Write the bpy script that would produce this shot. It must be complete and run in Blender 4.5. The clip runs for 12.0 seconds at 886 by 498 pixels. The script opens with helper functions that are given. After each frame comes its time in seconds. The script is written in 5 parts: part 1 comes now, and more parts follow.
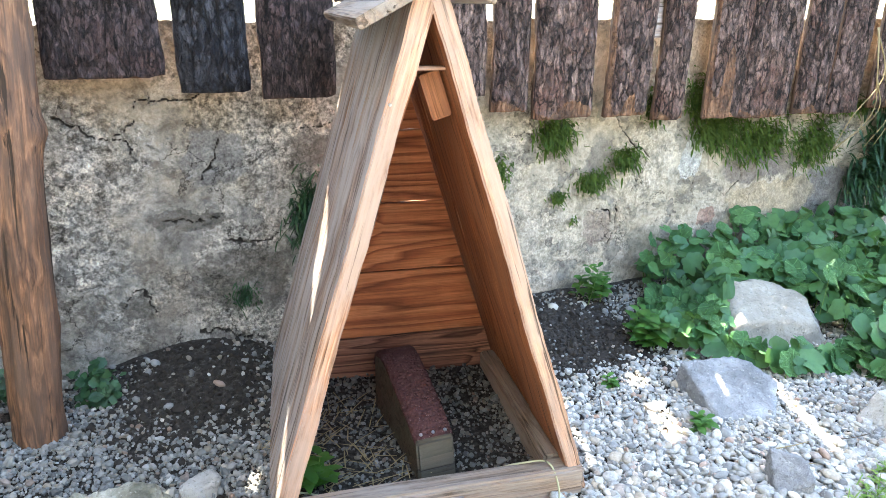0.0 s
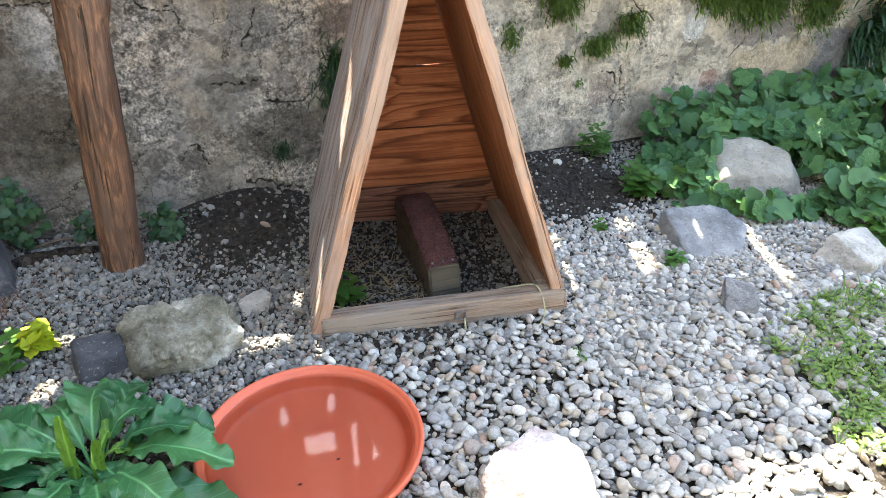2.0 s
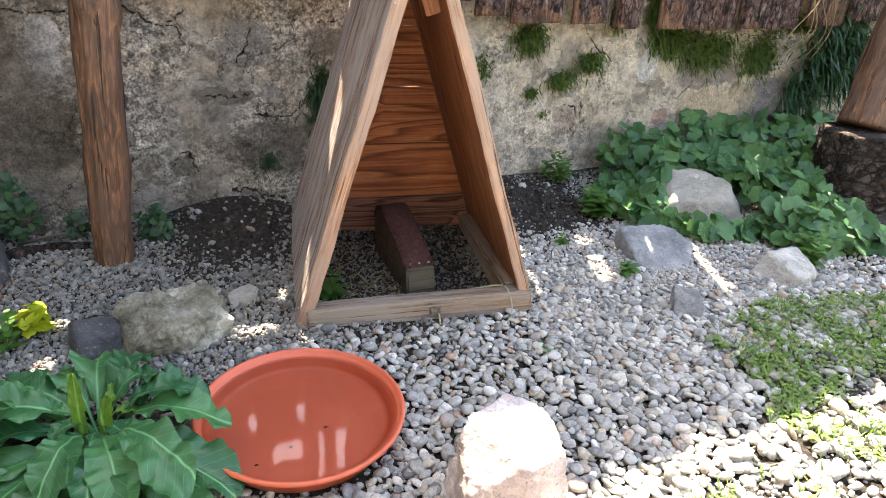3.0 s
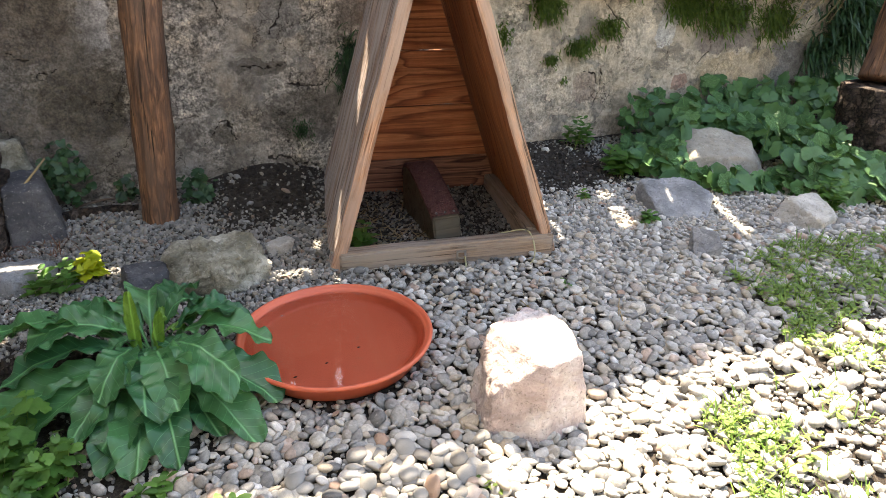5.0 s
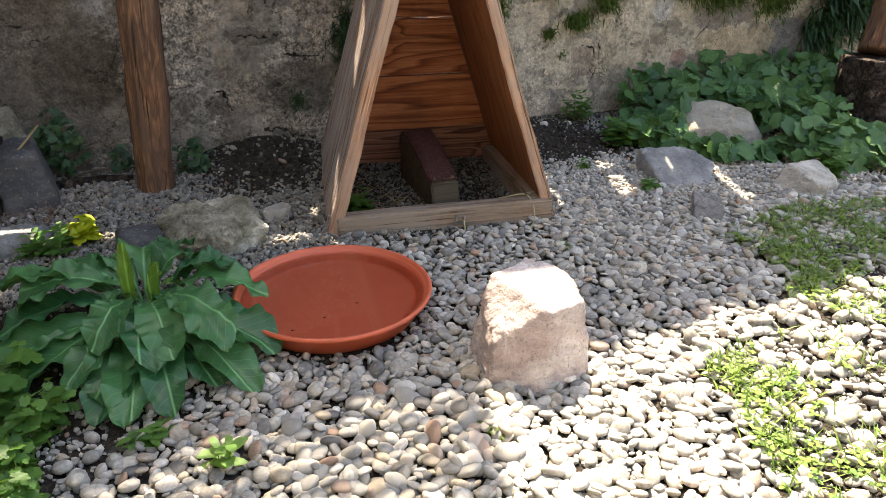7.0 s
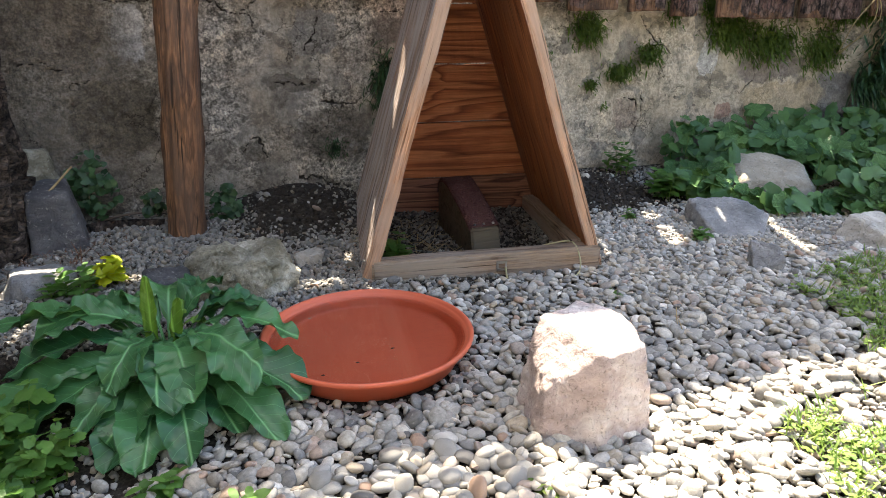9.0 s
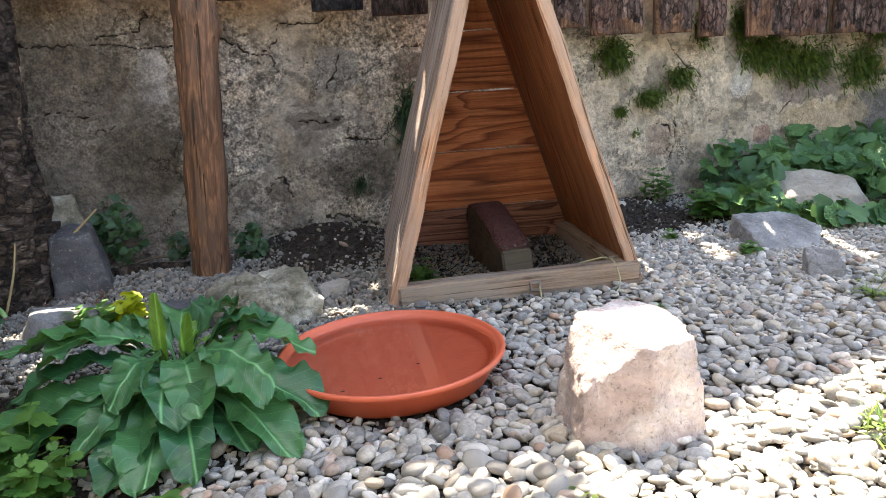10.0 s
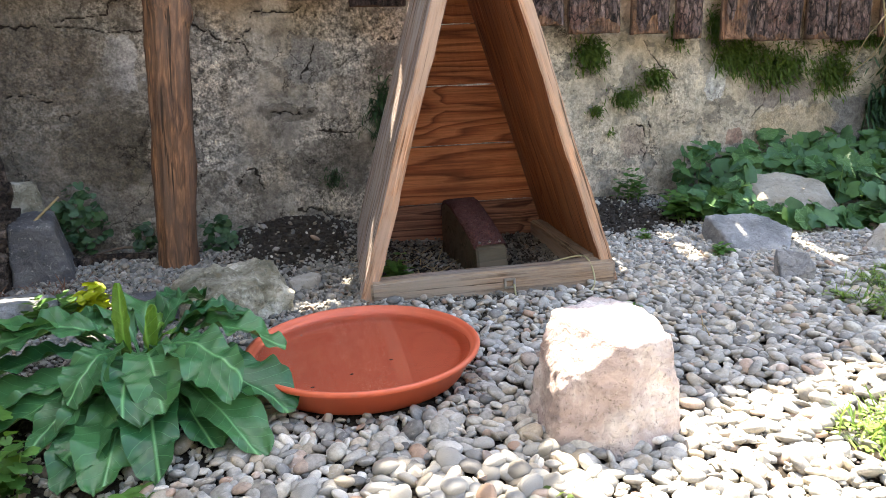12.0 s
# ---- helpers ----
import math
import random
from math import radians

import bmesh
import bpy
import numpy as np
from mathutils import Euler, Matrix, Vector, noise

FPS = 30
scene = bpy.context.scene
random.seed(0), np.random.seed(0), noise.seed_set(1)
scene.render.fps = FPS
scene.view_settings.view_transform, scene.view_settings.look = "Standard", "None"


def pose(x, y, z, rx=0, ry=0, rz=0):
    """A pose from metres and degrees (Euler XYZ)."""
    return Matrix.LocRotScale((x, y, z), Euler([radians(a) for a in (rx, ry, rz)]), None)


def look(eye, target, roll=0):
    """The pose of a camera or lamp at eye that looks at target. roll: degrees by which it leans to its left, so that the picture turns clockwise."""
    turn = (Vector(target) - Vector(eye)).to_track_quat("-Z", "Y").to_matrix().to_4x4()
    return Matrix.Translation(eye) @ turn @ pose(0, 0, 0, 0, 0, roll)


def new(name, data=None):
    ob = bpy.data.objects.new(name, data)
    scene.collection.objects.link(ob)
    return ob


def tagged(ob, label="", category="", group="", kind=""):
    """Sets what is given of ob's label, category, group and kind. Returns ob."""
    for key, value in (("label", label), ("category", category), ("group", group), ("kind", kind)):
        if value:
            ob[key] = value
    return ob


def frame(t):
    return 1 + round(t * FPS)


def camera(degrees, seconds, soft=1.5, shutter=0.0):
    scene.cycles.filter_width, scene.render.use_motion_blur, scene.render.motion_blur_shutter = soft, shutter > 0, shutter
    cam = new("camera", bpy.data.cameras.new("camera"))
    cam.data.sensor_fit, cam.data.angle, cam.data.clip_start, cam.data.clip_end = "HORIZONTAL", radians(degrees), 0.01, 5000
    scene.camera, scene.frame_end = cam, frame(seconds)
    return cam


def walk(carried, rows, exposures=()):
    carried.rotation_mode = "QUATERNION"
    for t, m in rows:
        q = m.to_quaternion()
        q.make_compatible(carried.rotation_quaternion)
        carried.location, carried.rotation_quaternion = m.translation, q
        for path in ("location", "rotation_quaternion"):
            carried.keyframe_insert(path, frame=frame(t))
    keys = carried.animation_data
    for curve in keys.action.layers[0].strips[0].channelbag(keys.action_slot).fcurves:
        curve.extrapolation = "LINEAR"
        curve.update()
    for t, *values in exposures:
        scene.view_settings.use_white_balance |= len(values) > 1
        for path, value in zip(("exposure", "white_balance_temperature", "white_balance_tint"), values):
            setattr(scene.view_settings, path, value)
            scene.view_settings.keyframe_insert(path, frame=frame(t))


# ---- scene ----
cam = camera(64.0, 12.0, soft=0.7)
PATH = [
    (0, (0.025, 0.008, 1.244), (0.818, 1.721, 0.584), 0.4),
    (0.5, (0.026, 0.006, 1.238), (0.834, 1.701, 0.55), 0.4),
    (1, (0.002, -0.073, 1.219), (0.744, 1.62, 0.456), -0.2),
    (1.5, (-0.023, -0.196, 1.273), (0.648, 1.456, 0.369), -0.4),
    (2, (-0.041, -0.324, 1.333), (0.604, 1.285, 0.335), -0.7),
    (2.5, (-0.082, -0.413, 1.351), (0.626, 1.191, 0.388), 0.2),
    (3, (-0.202, -0.518, 1.295), (0.584, 1.098, 0.417), 2.8),
    (3.5, (-0.252, -0.628, 1.245), (0.519, 0.982, 0.344), 2.3),
    (3.7, (-0.258, -0.659, 1.224), (0.479, 0.95, 0.293), 1.9),
    (5.3, (-0.25, -0.722, 1.13), (0.45, 0.955, 0.294), -0.2),
    (5.5, (-0.253, -0.725, 1.115), (0.454, 0.953, 0.287), 0.4),
    (6, (-0.259, -0.74, 1.056), (0.427, 0.955, 0.245), 0.2),
    (6.5, (-0.263, -0.751, 1.016), (0.429, 0.92, 0.162), -0.2),
    (7, (-0.266, -0.746, 1.016), (0.441, 0.924, 0.172), -0.4),
    (7.2, (-0.268, -0.736, 1.014), (0.448, 0.937, 0.184), -0.6),
    (8.8, (-0.27, -0.654, 0.959), (0.412, 1.067, 0.201), -0.6),
    (9, (-0.264, -0.648, 0.897), (0.396, 1.12, 0.236), -0.6),
    (9.5, (-0.235, -0.603, 0.765), (0.41, 1.232, 0.298), -2.7),
    (10, (-0.207, -0.604, 0.711), (0.366, 1.257, 0.252), -4.2),
    (10.5, (-0.203, -0.576, 0.688), (0.436, 1.248, 0.173), -3.5),
    (11, (-0.221, -0.572, 0.687), (0.434, 1.26, 0.223), -3.2),
    (11.5, (-0.211, -0.577, 0.698), (0.45, 1.256, 0.245), -2.9),
    (12, (-0.209, -0.575, 0.696), (0.441, 1.258, 0.228), -2.6),
]
EXPOSURES = [(0.0, 3.78, 7150, 5), (1.0, 3.68, 7350, 6), (1.5, 3.44, 7550, 7), (2.5, 3.08, 7900, 9), (3.5, 2.90, 8300, 14), (5.5, 2.56, 8600, 13), (6.0, 2.50, 8650, 13), (7.2, 2.18, 8700, 13), (9.0, 2.44, 8150, 12), (9.6, 2.68, 8100, 12), (12.0, 2.85, 8000, 11)]
walk(cam, [(t, look(eye, target, roll)) for t, eye, target, roll in PATH], EXPOSURES)

# ---- light ----
SUN_EL, SUN_AZ = 59.0, 18.2   # elevation; degrees from +y towards +x
sx = math.sin(radians(SUN_AZ)) * math.cos(radians(SUN_EL))
sy = math.cos(radians(SUN_AZ)) * math.cos(radians(SUN_EL))
sz = math.sin(radians(SUN_EL))
world = bpy.data.worlds.new("sky")
world.use_nodes = True
scene.world = world
wn = world.node_tree.nodes
sky = wn.new("ShaderNodeTexSky")
sky.sky_type, sky.sun_disc = "NISHITA", False
sky.sun_elevation, sky.sun_rotation = radians(SUN_EL), radians(SUN_AZ)
world.node_tree.links.new(sky.outputs[0], wn["Background"].inputs[0])
wn["Background"].inputs[1].default_value = 0.15
sun = new("sun", bpy.data.lights.new("sun", "SUN"))
sun.data.energy, sun.data.angle, sun.data.color = 4.6, radians(0.5), (1.0, 0.965, 0.91)
sun.matrix_world = look((sx * 20, sy * 20, sz * 20), (0, 0, 0))


# ---- materials ----
class Mat:
    """A small node writer."""

    def __init__(self, name, rough=0.8, metal=0.0, spec=0.3):
        self.m = bpy.data.materials.new(name)
        self.m.use_nodes = True
        self.t = self.m.node_tree
        self.b = self.t.nodes["Principled BSDF"]
        self.b.inputs["Roughness"].default_value = rough
        self.b.inputs["Metallic"].default_value = metal
        self.b.inputs["Specular IOR Level"].default_value = spec
        self.tc = self.t.nodes.new("ShaderNodeTexCoord")

    def put(self, socket, v):
        if isinstance(v, bpy.types.NodeSocket):
            self.t.links.new(v, socket)
        else:
            socket.default_value = v

    def coord(self, scale=(1, 1, 1), kind="Object", src=None):
        n = self.t.nodes.new("ShaderNodeMapping")
        self.put(n.inputs["Vector"], src if src else self.tc.outputs[kind])
        n.inputs["Scale"].default_value = scale
        return n.outputs[0]

    def noise(self, vec, scale, detail=4, rough=0.6, distort=0.0, color=False):
        n = self.t.nodes.new("ShaderNodeTexNoise")
        self.put(n.inputs["Vector"], vec)
        n.inputs["Scale"].default_value, n.inputs["Detail"].default_value = scale, detail
        n.inputs["Roughness"].default_value, n.inputs["Distortion"].default_value = rough, distort
        return n.outputs["Color" if color else "Fac"]

    def voronoi(self, vec, scale, feature="F1", out="Distance", rand=1.0):
        n = self.t.nodes.new("ShaderNodeTexVoronoi")
        n.feature = feature
        self.put(n.inputs["Vector"], vec)
        n.inputs["Scale"].default_value, n.inputs["Randomness"].default_value = scale, rand
        return n.outputs[out]

    def math(self, op, a, b=0.0):
        n = self.t.nodes.new("ShaderNodeMath")
        n.operation = op
        self.put(n.inputs[0], a), self.put(n.inputs[1], b)
        return n.outputs[0]

    def vadd(self, a, b, k=1.0):
        s = self.t.nodes.new("ShaderNodeVectorMath")
        s.operation = "SCALE"
        self.put(s.inputs[0], b)
        s.inputs["Scale"].default_value = k
        n = self.t.nodes.new("ShaderNodeVectorMath")
        self.put(n.inputs[0], a), self.put(n.inputs[1], s.outputs[0])
        return n.outputs[0]

    def ramp(self, fac, *stops):
        n = self.t.nodes.new("ShaderNodeValToRGB")
        self.put(n.inputs[0], fac)
        e = n.color_ramp.elements
        while len(e) < len(stops):
            e.new(0.5)
        for el, (p, c) in zip(e, stops):
            el.position = p
            el.color = (c, c, c, 1) if isinstance(c, (int, float)) else (*c, 1)
        return n.outputs[0]

    def mix(self, fac, a, b, mode="MIX"):
        n = self.t.nodes.new("ShaderNodeMix")
        n.data_type, n.blend_type = "RGBA", mode
        self.put(n.inputs[0], fac)
        for s, v in ((n.inputs[6], a), (n.inputs[7], b)):
            self.put(s, v if isinstance(v, bpy.types.NodeSocket) else (*v, 1))
        return n.outputs[2]

    def sep(self, vec, axis):
        n = self.t.nodes.new("ShaderNodeSeparateXYZ")
        self.put(n.inputs[0], vec)
        return n.outputs[axis]

    def obrand(self):
        return self.t.nodes.new("ShaderNodeObjectInfo").outputs["Random"]

    def island(self):
        return self.t.nodes.new("ShaderNodeNewGeometry").outputs["Random Per Island"]

    def bump(self, h, strength=0.4, dist=0.01):
        n = self.t.nodes.new("ShaderNodeBump")
        n.inputs["Strength"].default_value, n.inputs["Distance"].default_value = strength, dist
        self.put(n.inputs["Height"], h)
        if self.b.inputs["Normal"].links:
            self.put(n.inputs["Normal"], self.b.inputs["Normal"].links[0].from_socket)
        self.put(self.b.inputs["Normal"], n.outputs[0])

    def color(self, c):
        self.put(self.b.inputs["Base Color"], c if isinstance(c, bpy.types.NodeSocket) else (*c, 1))
        return self

    def rough(self, v):
        self.put(self.b.inputs["Roughness"], v)


def mat_plaster():
    m = Mat("old_plaster", 0.95, spec=0.12)
    p = m.coord()
    w = m.vadd(p, m.noise(p, 4.0, 5, 0.6, color=True), 0.14)
    big = m.noise(w, 3.4, 8, 0.70)
    c = m.ramp(big, (0.34, (0.24, 0.218, 0.187)), (0.44, (0.36, 0.332, 0.288)), (0.53, (0.47, 0.437, 0.383)), (0.64, (0.60, 0.565, 0.505)))
    x0, zr = m.sep(p, 0), m.sep(p, 2)
    # the stretch beyond the shelter is paler and yellower
    pale = m.math("MULTIPLY", m.ramp(m.math("ADD", m.math("MULTIPLY", x0, 0.25), m.math("MULTIPLY", m.noise(p, 2.2, 4), 0.25)), (0.36, 0.0), (0.50, 1.0)), 0.55)
    c = m.mix(pale, c, (0.60, 0.50, 0.375))
    och = m.math("MULTIPLY", m.ramp(m.math("ADD", zr, m.math("MULTIPLY", m.noise(p, 6, 6, 0.7), 0.5)), (1.14, 0.0), (1.27, 1.0)), 0.75)
    c = m.mix(och, c, (0.40, 0.30, 0.15))
    c = m.mix(m.math("MULTIPLY", m.ramp(m.noise(w, 1.9, 4), (0.52, 0.0), (0.64, 1.0)), 0.45), c, (0.45, 0.35, 0.235))
    # rough-cast: coarse in some fields, rubbed smooth in others
    field = m.math("MULTIPLY", m.ramp(m.noise(w, 3.1, 4), (0.42, 0.2), (0.56, 1.0)), m.math("SUBTRACT", 1.0, m.math("MULTIPLY", pale, 1.1)))
    g = m.noise(p, 120, 4, 0.65)
    lump = m.noise(p, 52, 5, 0.65)
    v = m.voronoi(m.vadd(p, m.noise(p, 40, 3, color=True), 0.02), 70)
    # pale grains and dark pits: relief shading partly put into the colour
    c = m.mix(m.math("MULTIPLY", field, 0.75), c, m.ramp(g, (0.38, 0.45), (0.5, 1.0), (0.62, 1.5)), "MULTIPLY")
    c = m.mix(field, c, m.ramp(lump, (0.37, 0.34), (0.48, 0.95), (0.61, 1.48)), "MULTIPLY")
    c = m.mix(0.85, c, m.ramp(m.noise(w, 13, 8, 0.75), (0.36, 0.5), (0.5, 1.02), (0.63, 1.36)), "MULTIPLY")
    # coats that flaked off leave edged fields of another tone
    fl = m.noise(m.vadd(p, m.noise(p, 16, 5, 0.7, color=True), 0.10), 5.2, 3, 0.5)
    c = m.mix(m.ramp(fl, (0.575, 0.0), (0.59, 0.6)), c, m.mix(0.6, (0.27, 0.25, 0.225), m.ramp(lump, (0.35, 0.6), (0.65, 1.35)), "MULTIPLY"))
    rim = m.math("MULTIPLY", m.ramp(m.math("ABSOLUTE", m.math("SUBTRACT", fl, 0.582)), (0.0, 1.0), (0.010, 0.0)), m.ramp(m.noise(p, 8, 3), (0.47, 0.0), (0.55, 0.8)))
    c = m.mix(rim, c, (0.085, 0.075, 0.063))
    # blackened, washed-out hollows
    c = m.mix(m.ramp(m.noise(m.coord((1, 1, 1.7), src=w), 4.6, 8, 0.76), (0.56, 0.0), (0.605, 0.6)), c, (0.14, 0.126, 0.107))
    w2 = m.vadd(w, m.noise(p, 11, 5, 0.65, color=True), 0.13)
    x, z = m.sep(w2, 0), m.sep(w2, 2)

    def blob(cx, cz, rx, rz, hard=0.22):
        """A patch of its own shape about a place on the wall."""
        u = m.math("DIVIDE", m.math("SUBTRACT", x, cx + 0.135), rx)
        q = m.math("DIVIDE", m.math("SUBTRACT", z, cz + 0.135), rz)
        d = m.math("ADD", m.math("POWER", m.math("ABSOLUTE", u), 3.2), m.math("POWER", m.math("ABSOLUTE", q), 3.2))
        return m.ramp(m.math("MULTIPLY", d, 0.5), (0.5 - hard * 0.5, 1.0), (0.5 + hard * 0.5, 0.0))

    soft = m.mix(0.8, m.ramp(m.noise(w, 24, 6, 0.7), (0.35, 0.6), (0.65, 1.4)), m.ramp(g, (0.36, 0.65), (0.5, 1.0), (0.64, 1.3)), "MULTIPLY")
    # patches at -0.64 and -1.1 mix brown stain with painted west-end shade
    for cx, cz, rx, rz, col, k in ((-0.39, 0.80, 0.060, 0.10, (0.60, 0.595, 0.58), 0.95), (-0.47, 0.50, 0.15, 0.13, (0.13, 0.112, 0.085), 0.8), (-0.64, 0.80, 0.17, 0.12, (0.20, 0.15, 0.12), 0.75), (0.35, 0.385, 0.12, 0.10, (0.18, 0.165, 0.145), 0.8),
                                   (0.29, 0.79, 0.10, 0.085, (0.33, 0.315, 0.295), 0.9), (0.62, 0.79, 0.10, 0.06, (0.20, 0.185, 0.165), 0.7), (0.26, 0.165, 0.07, 0.045, (0.27, 0.25, 0.225), 0.9), (0.20, 0.585, 0.10, 0.03, (0.16, 0.145, 0.125), 0.7), (0.02, 0.33, 0.055, 0.05, (0.20, 0.185, 0.16), 0.6),
                                   (1.77, 0.38, 0.075, 0.075, (0.33, 0.255, 0.21), 0.7), (1.77, 0.66, 0.07, 0.10, (0.26, 0.235, 0.20), 0.5), (2.62, 0.56, 0.20, 0.06, (0.24, 0.205, 0.19), 0.75), (3.12, 0.36, 0.24, 0.15, (0.21, 0.205, 0.21), 0.8), (2.36, 0.36, 0.06, 0.04, (0.36, 0.2, 0.16), 0.7), (2.23, 0.64, 0.07, 0.10, (0.66, 0.65, 0.63), 0.7), (2.75, 0.40, 0.28, 0.08, (0.52, 0.40, 0.25), 0.5), (-1.1, 0.55, 0.72, 0.62, (0.16, 0.14, 0.115), 0.75)):
        c = m.mix(m.math("MULTIPLY", blob(cx, cz, rx, rz), k), c, m.mix(1.0, col, soft, "MULTIPLY"))
    cr = m.voronoi(m.vadd(p, m.noise(p, 9, 5, 0.7, color=True), 0.16), 3.4, "DISTANCE_TO_EDGE")
    crack = m.math("MULTIPLY", m.ramp(cr, (0.001, 1.0), (0.010, 0.0)), m.ramp(m.noise(p, 3.7, 3), (0.50, 0.0), (0.56, 1.0)))
    # carved cracks are blackened in the colour as well as cut in relief
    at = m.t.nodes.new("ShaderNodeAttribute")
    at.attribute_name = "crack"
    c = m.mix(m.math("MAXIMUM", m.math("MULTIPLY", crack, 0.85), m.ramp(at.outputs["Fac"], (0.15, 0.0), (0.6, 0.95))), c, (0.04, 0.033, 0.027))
    m.color(c)
    m.bump(m.noise(p, 14, 5, 0.65), 0.9, 0.03)
    m.bump(m.noise(w, 34, 6, 0.7), 1.0, 0.016)
    m.bump(m.math("ADD", m.math("ADD", lump, g), m.math("MULTIPLY", v, 0.6)), 0.9, 0.009)
    m.bump(m.math("SUBTRACT", 1.0, m.math("MAXIMUM", crack, rim)), 0.8, 0.008)
    return m.m


def mat_bark(name, dark, light, scale=1.0, red=(0.20, 0.105, 0.085)):
    """Scaly bark; where the attribute 'peel' rises the bare wood shows."""
    m = Mat(name, 0.85, spec=0.2)
    p = m.coord()
    off = m.t.nodes.new("ShaderNodeCombineXYZ")
    m.put(off.inputs[0], m.math("MULTIPLY", m.obrand(), 37.0))
    p = m.vadd(p, off.outputs[0])
    s = m.coord((1, 1, 0.42), src=p)
    w = m.vadd(s, m.noise(s, 26 * scale, 5, 0.7, color=True), 0.030)
    e1 = m.voronoi(w, 40 * scale, "DISTANCE_TO_EDGE")
    e2 = m.voronoi(w, 105 * scale, "DISTANCE_TO_EDGE")
    tone = m.voronoi(w, 40 * scale, "F1", "Color")
    tone2 = m.voronoi(w, 105 * scale, "F1", "Color")
    fiss = m.noise(m.coord((1, 1, 0.16), src=p), 30 * scale, 7, 0.75, 0.6)
    c = m.mix(m.sep(tone, 0), dark, light)
    c = m.mix(0.7, c, m.ramp(m.sep(tone2, 1), (0.0, 0.45), (1.0, 1.6)), "MULTIPLY")
    c = m.mix(m.ramp(m.noise(p, 5, 6, 0.75), (0.52, 0.0), (0.66, 0.6)), c, red)
    # plate edges and fissures blackened in the colour, standing in for relief shade
    line = m.math("MULTIPLY", m.ramp(e1, (0.02, 0.9), (0.13, 0.0)), m.ramp(m.noise(p, 18, 3), (0.38, 0.2), (0.55, 1.0)))
    c = m.mix(line, c, (0.016, 0.012, 0.011))
    c = m.mix(m.ramp(e2, (0.01, 0.4), (0.10, 0.0)), c, (0.022, 0.017, 0.015))
    gap = m.ramp(fiss, (0.39, 0.97), (0.455, 0.0))
    c = m.mix(gap, c, (0.013, 0.010, 0.009))
    d = m.math("ADD", m.ramp(e1, (0.0, 1.0), (0.22, 0.0)), gap)
    at = m.t.nodes.new("ShaderNodeAttribute")
    at.attribute_name = "peel"
    grain = m.noise(m.coord((70, 70, 3), src=p), 1.0, 4, 0.65)
    bare = m.mix(m.ramp(grain, (0.35, 0.0), (0.65, 1.0)), (0.12, 0.055, 0.032), (0.42, 0.235, 0.145))
    bare = m.mix(m.ramp(m.noise(p, 14, 4), (0.48, 0.0), (0.62, 0.85)), bare, (0.085, 0.055, 0.045))
    mask = m.ramp(m.math("ADD", at.outputs["Fac"], m.math("MULTIPLY", m.math("SUBTRACT", m.noise(m.coord((1, 1, 0.4), src=p), 60, 5, 0.7), 0.5), 1.6)), (0.45, 0.0), (0.55, 1.0))
    m.color(m.mix(mask, c, bare))
    m.bump(m.math("SUBTRACT", 1.0, d), 1.0, 0.016)
    m.bump(m.ramp(e2, (0.0, 0.0), (0.25, 1.0)), 0.8, 0.006)
    m.bump(m.noise(s, 110, 5, 0.75), 0.8, 0.004)
    return m.m


def wood(name, stops, ring=9.0, spec=0.25, rough=0.7, knots=True, grey=None, stretch=(0.7, 7.5, 7.5), fibre=0.6, checks=0.82):
    """Boards with the grain along local x."""
    m = Mat(name, rough, spec=spec)
    p = m.coord()
    off = m.t.nodes.new("ShaderNodeCombineXYZ")
    r = m.obrand()
    m.put(off.inputs[0], m.math("MULTIPLY", r, 11.0)), m.put(off.inputs[1], m.math("MULTIPLY", r, 23.0))
    q = m.vadd(p, off.outputs[0])
    base = m.noise(m.coord(stretch, src=q), 1.0, 2.5, 0.45)
    if knots:
        k = m.voronoi(m.coord((2.6, 5.0, 1.0), src=q), 1.0, "F1")
        kk = m.ramp(k, (0.0, 0.22), (0.32, 0.0))
        base = m.math("ADD", base, kk)
    rings = m.math("FRACT", m.math("MULTIPLY", base, ring))
    c = m.ramp(rings, *stops)
    fib = m.noise(m.coord((4, 150, 150), src=q), 1.0, 4, 0.75)
    c = m.mix(fibre, c, m.ramp(fib, (0.34, 0.42), (0.5, 0.95), (0.66, 1.45)), "MULTIPLY")
    c = m.mix(0.6, c, m.ramp(m.noise(q, 4.0, 4), (0.3, 0.68), (0.7, 1.3)), "MULTIPLY")
    if grey:
        gf = m.ramp(m.noise(m.coord((2.5, 14, 14), src=q), 1.0, 6, 0.75), (0.38, 0.0), (0.58, 1.0))
        c = m.mix(m.math("MULTIPLY", gf, 0.85), c, grey)
    chk = m.ramp(m.noise(m.coord((1.6, 75, 75), src=q), 1.0, 3, 0.5), (0.615, 0.0), (0.675, 1.0))
    c = m.mix(m.math("MULTIPLY", chk, checks), c, (0.03, 0.02, 0.014))
    m.color(c)
    m.bump(m.math("SUBTRACT", fib, chk), 0.5, 0.003)
    m.bump(rings, 0.15, 0.002)
    return m.m


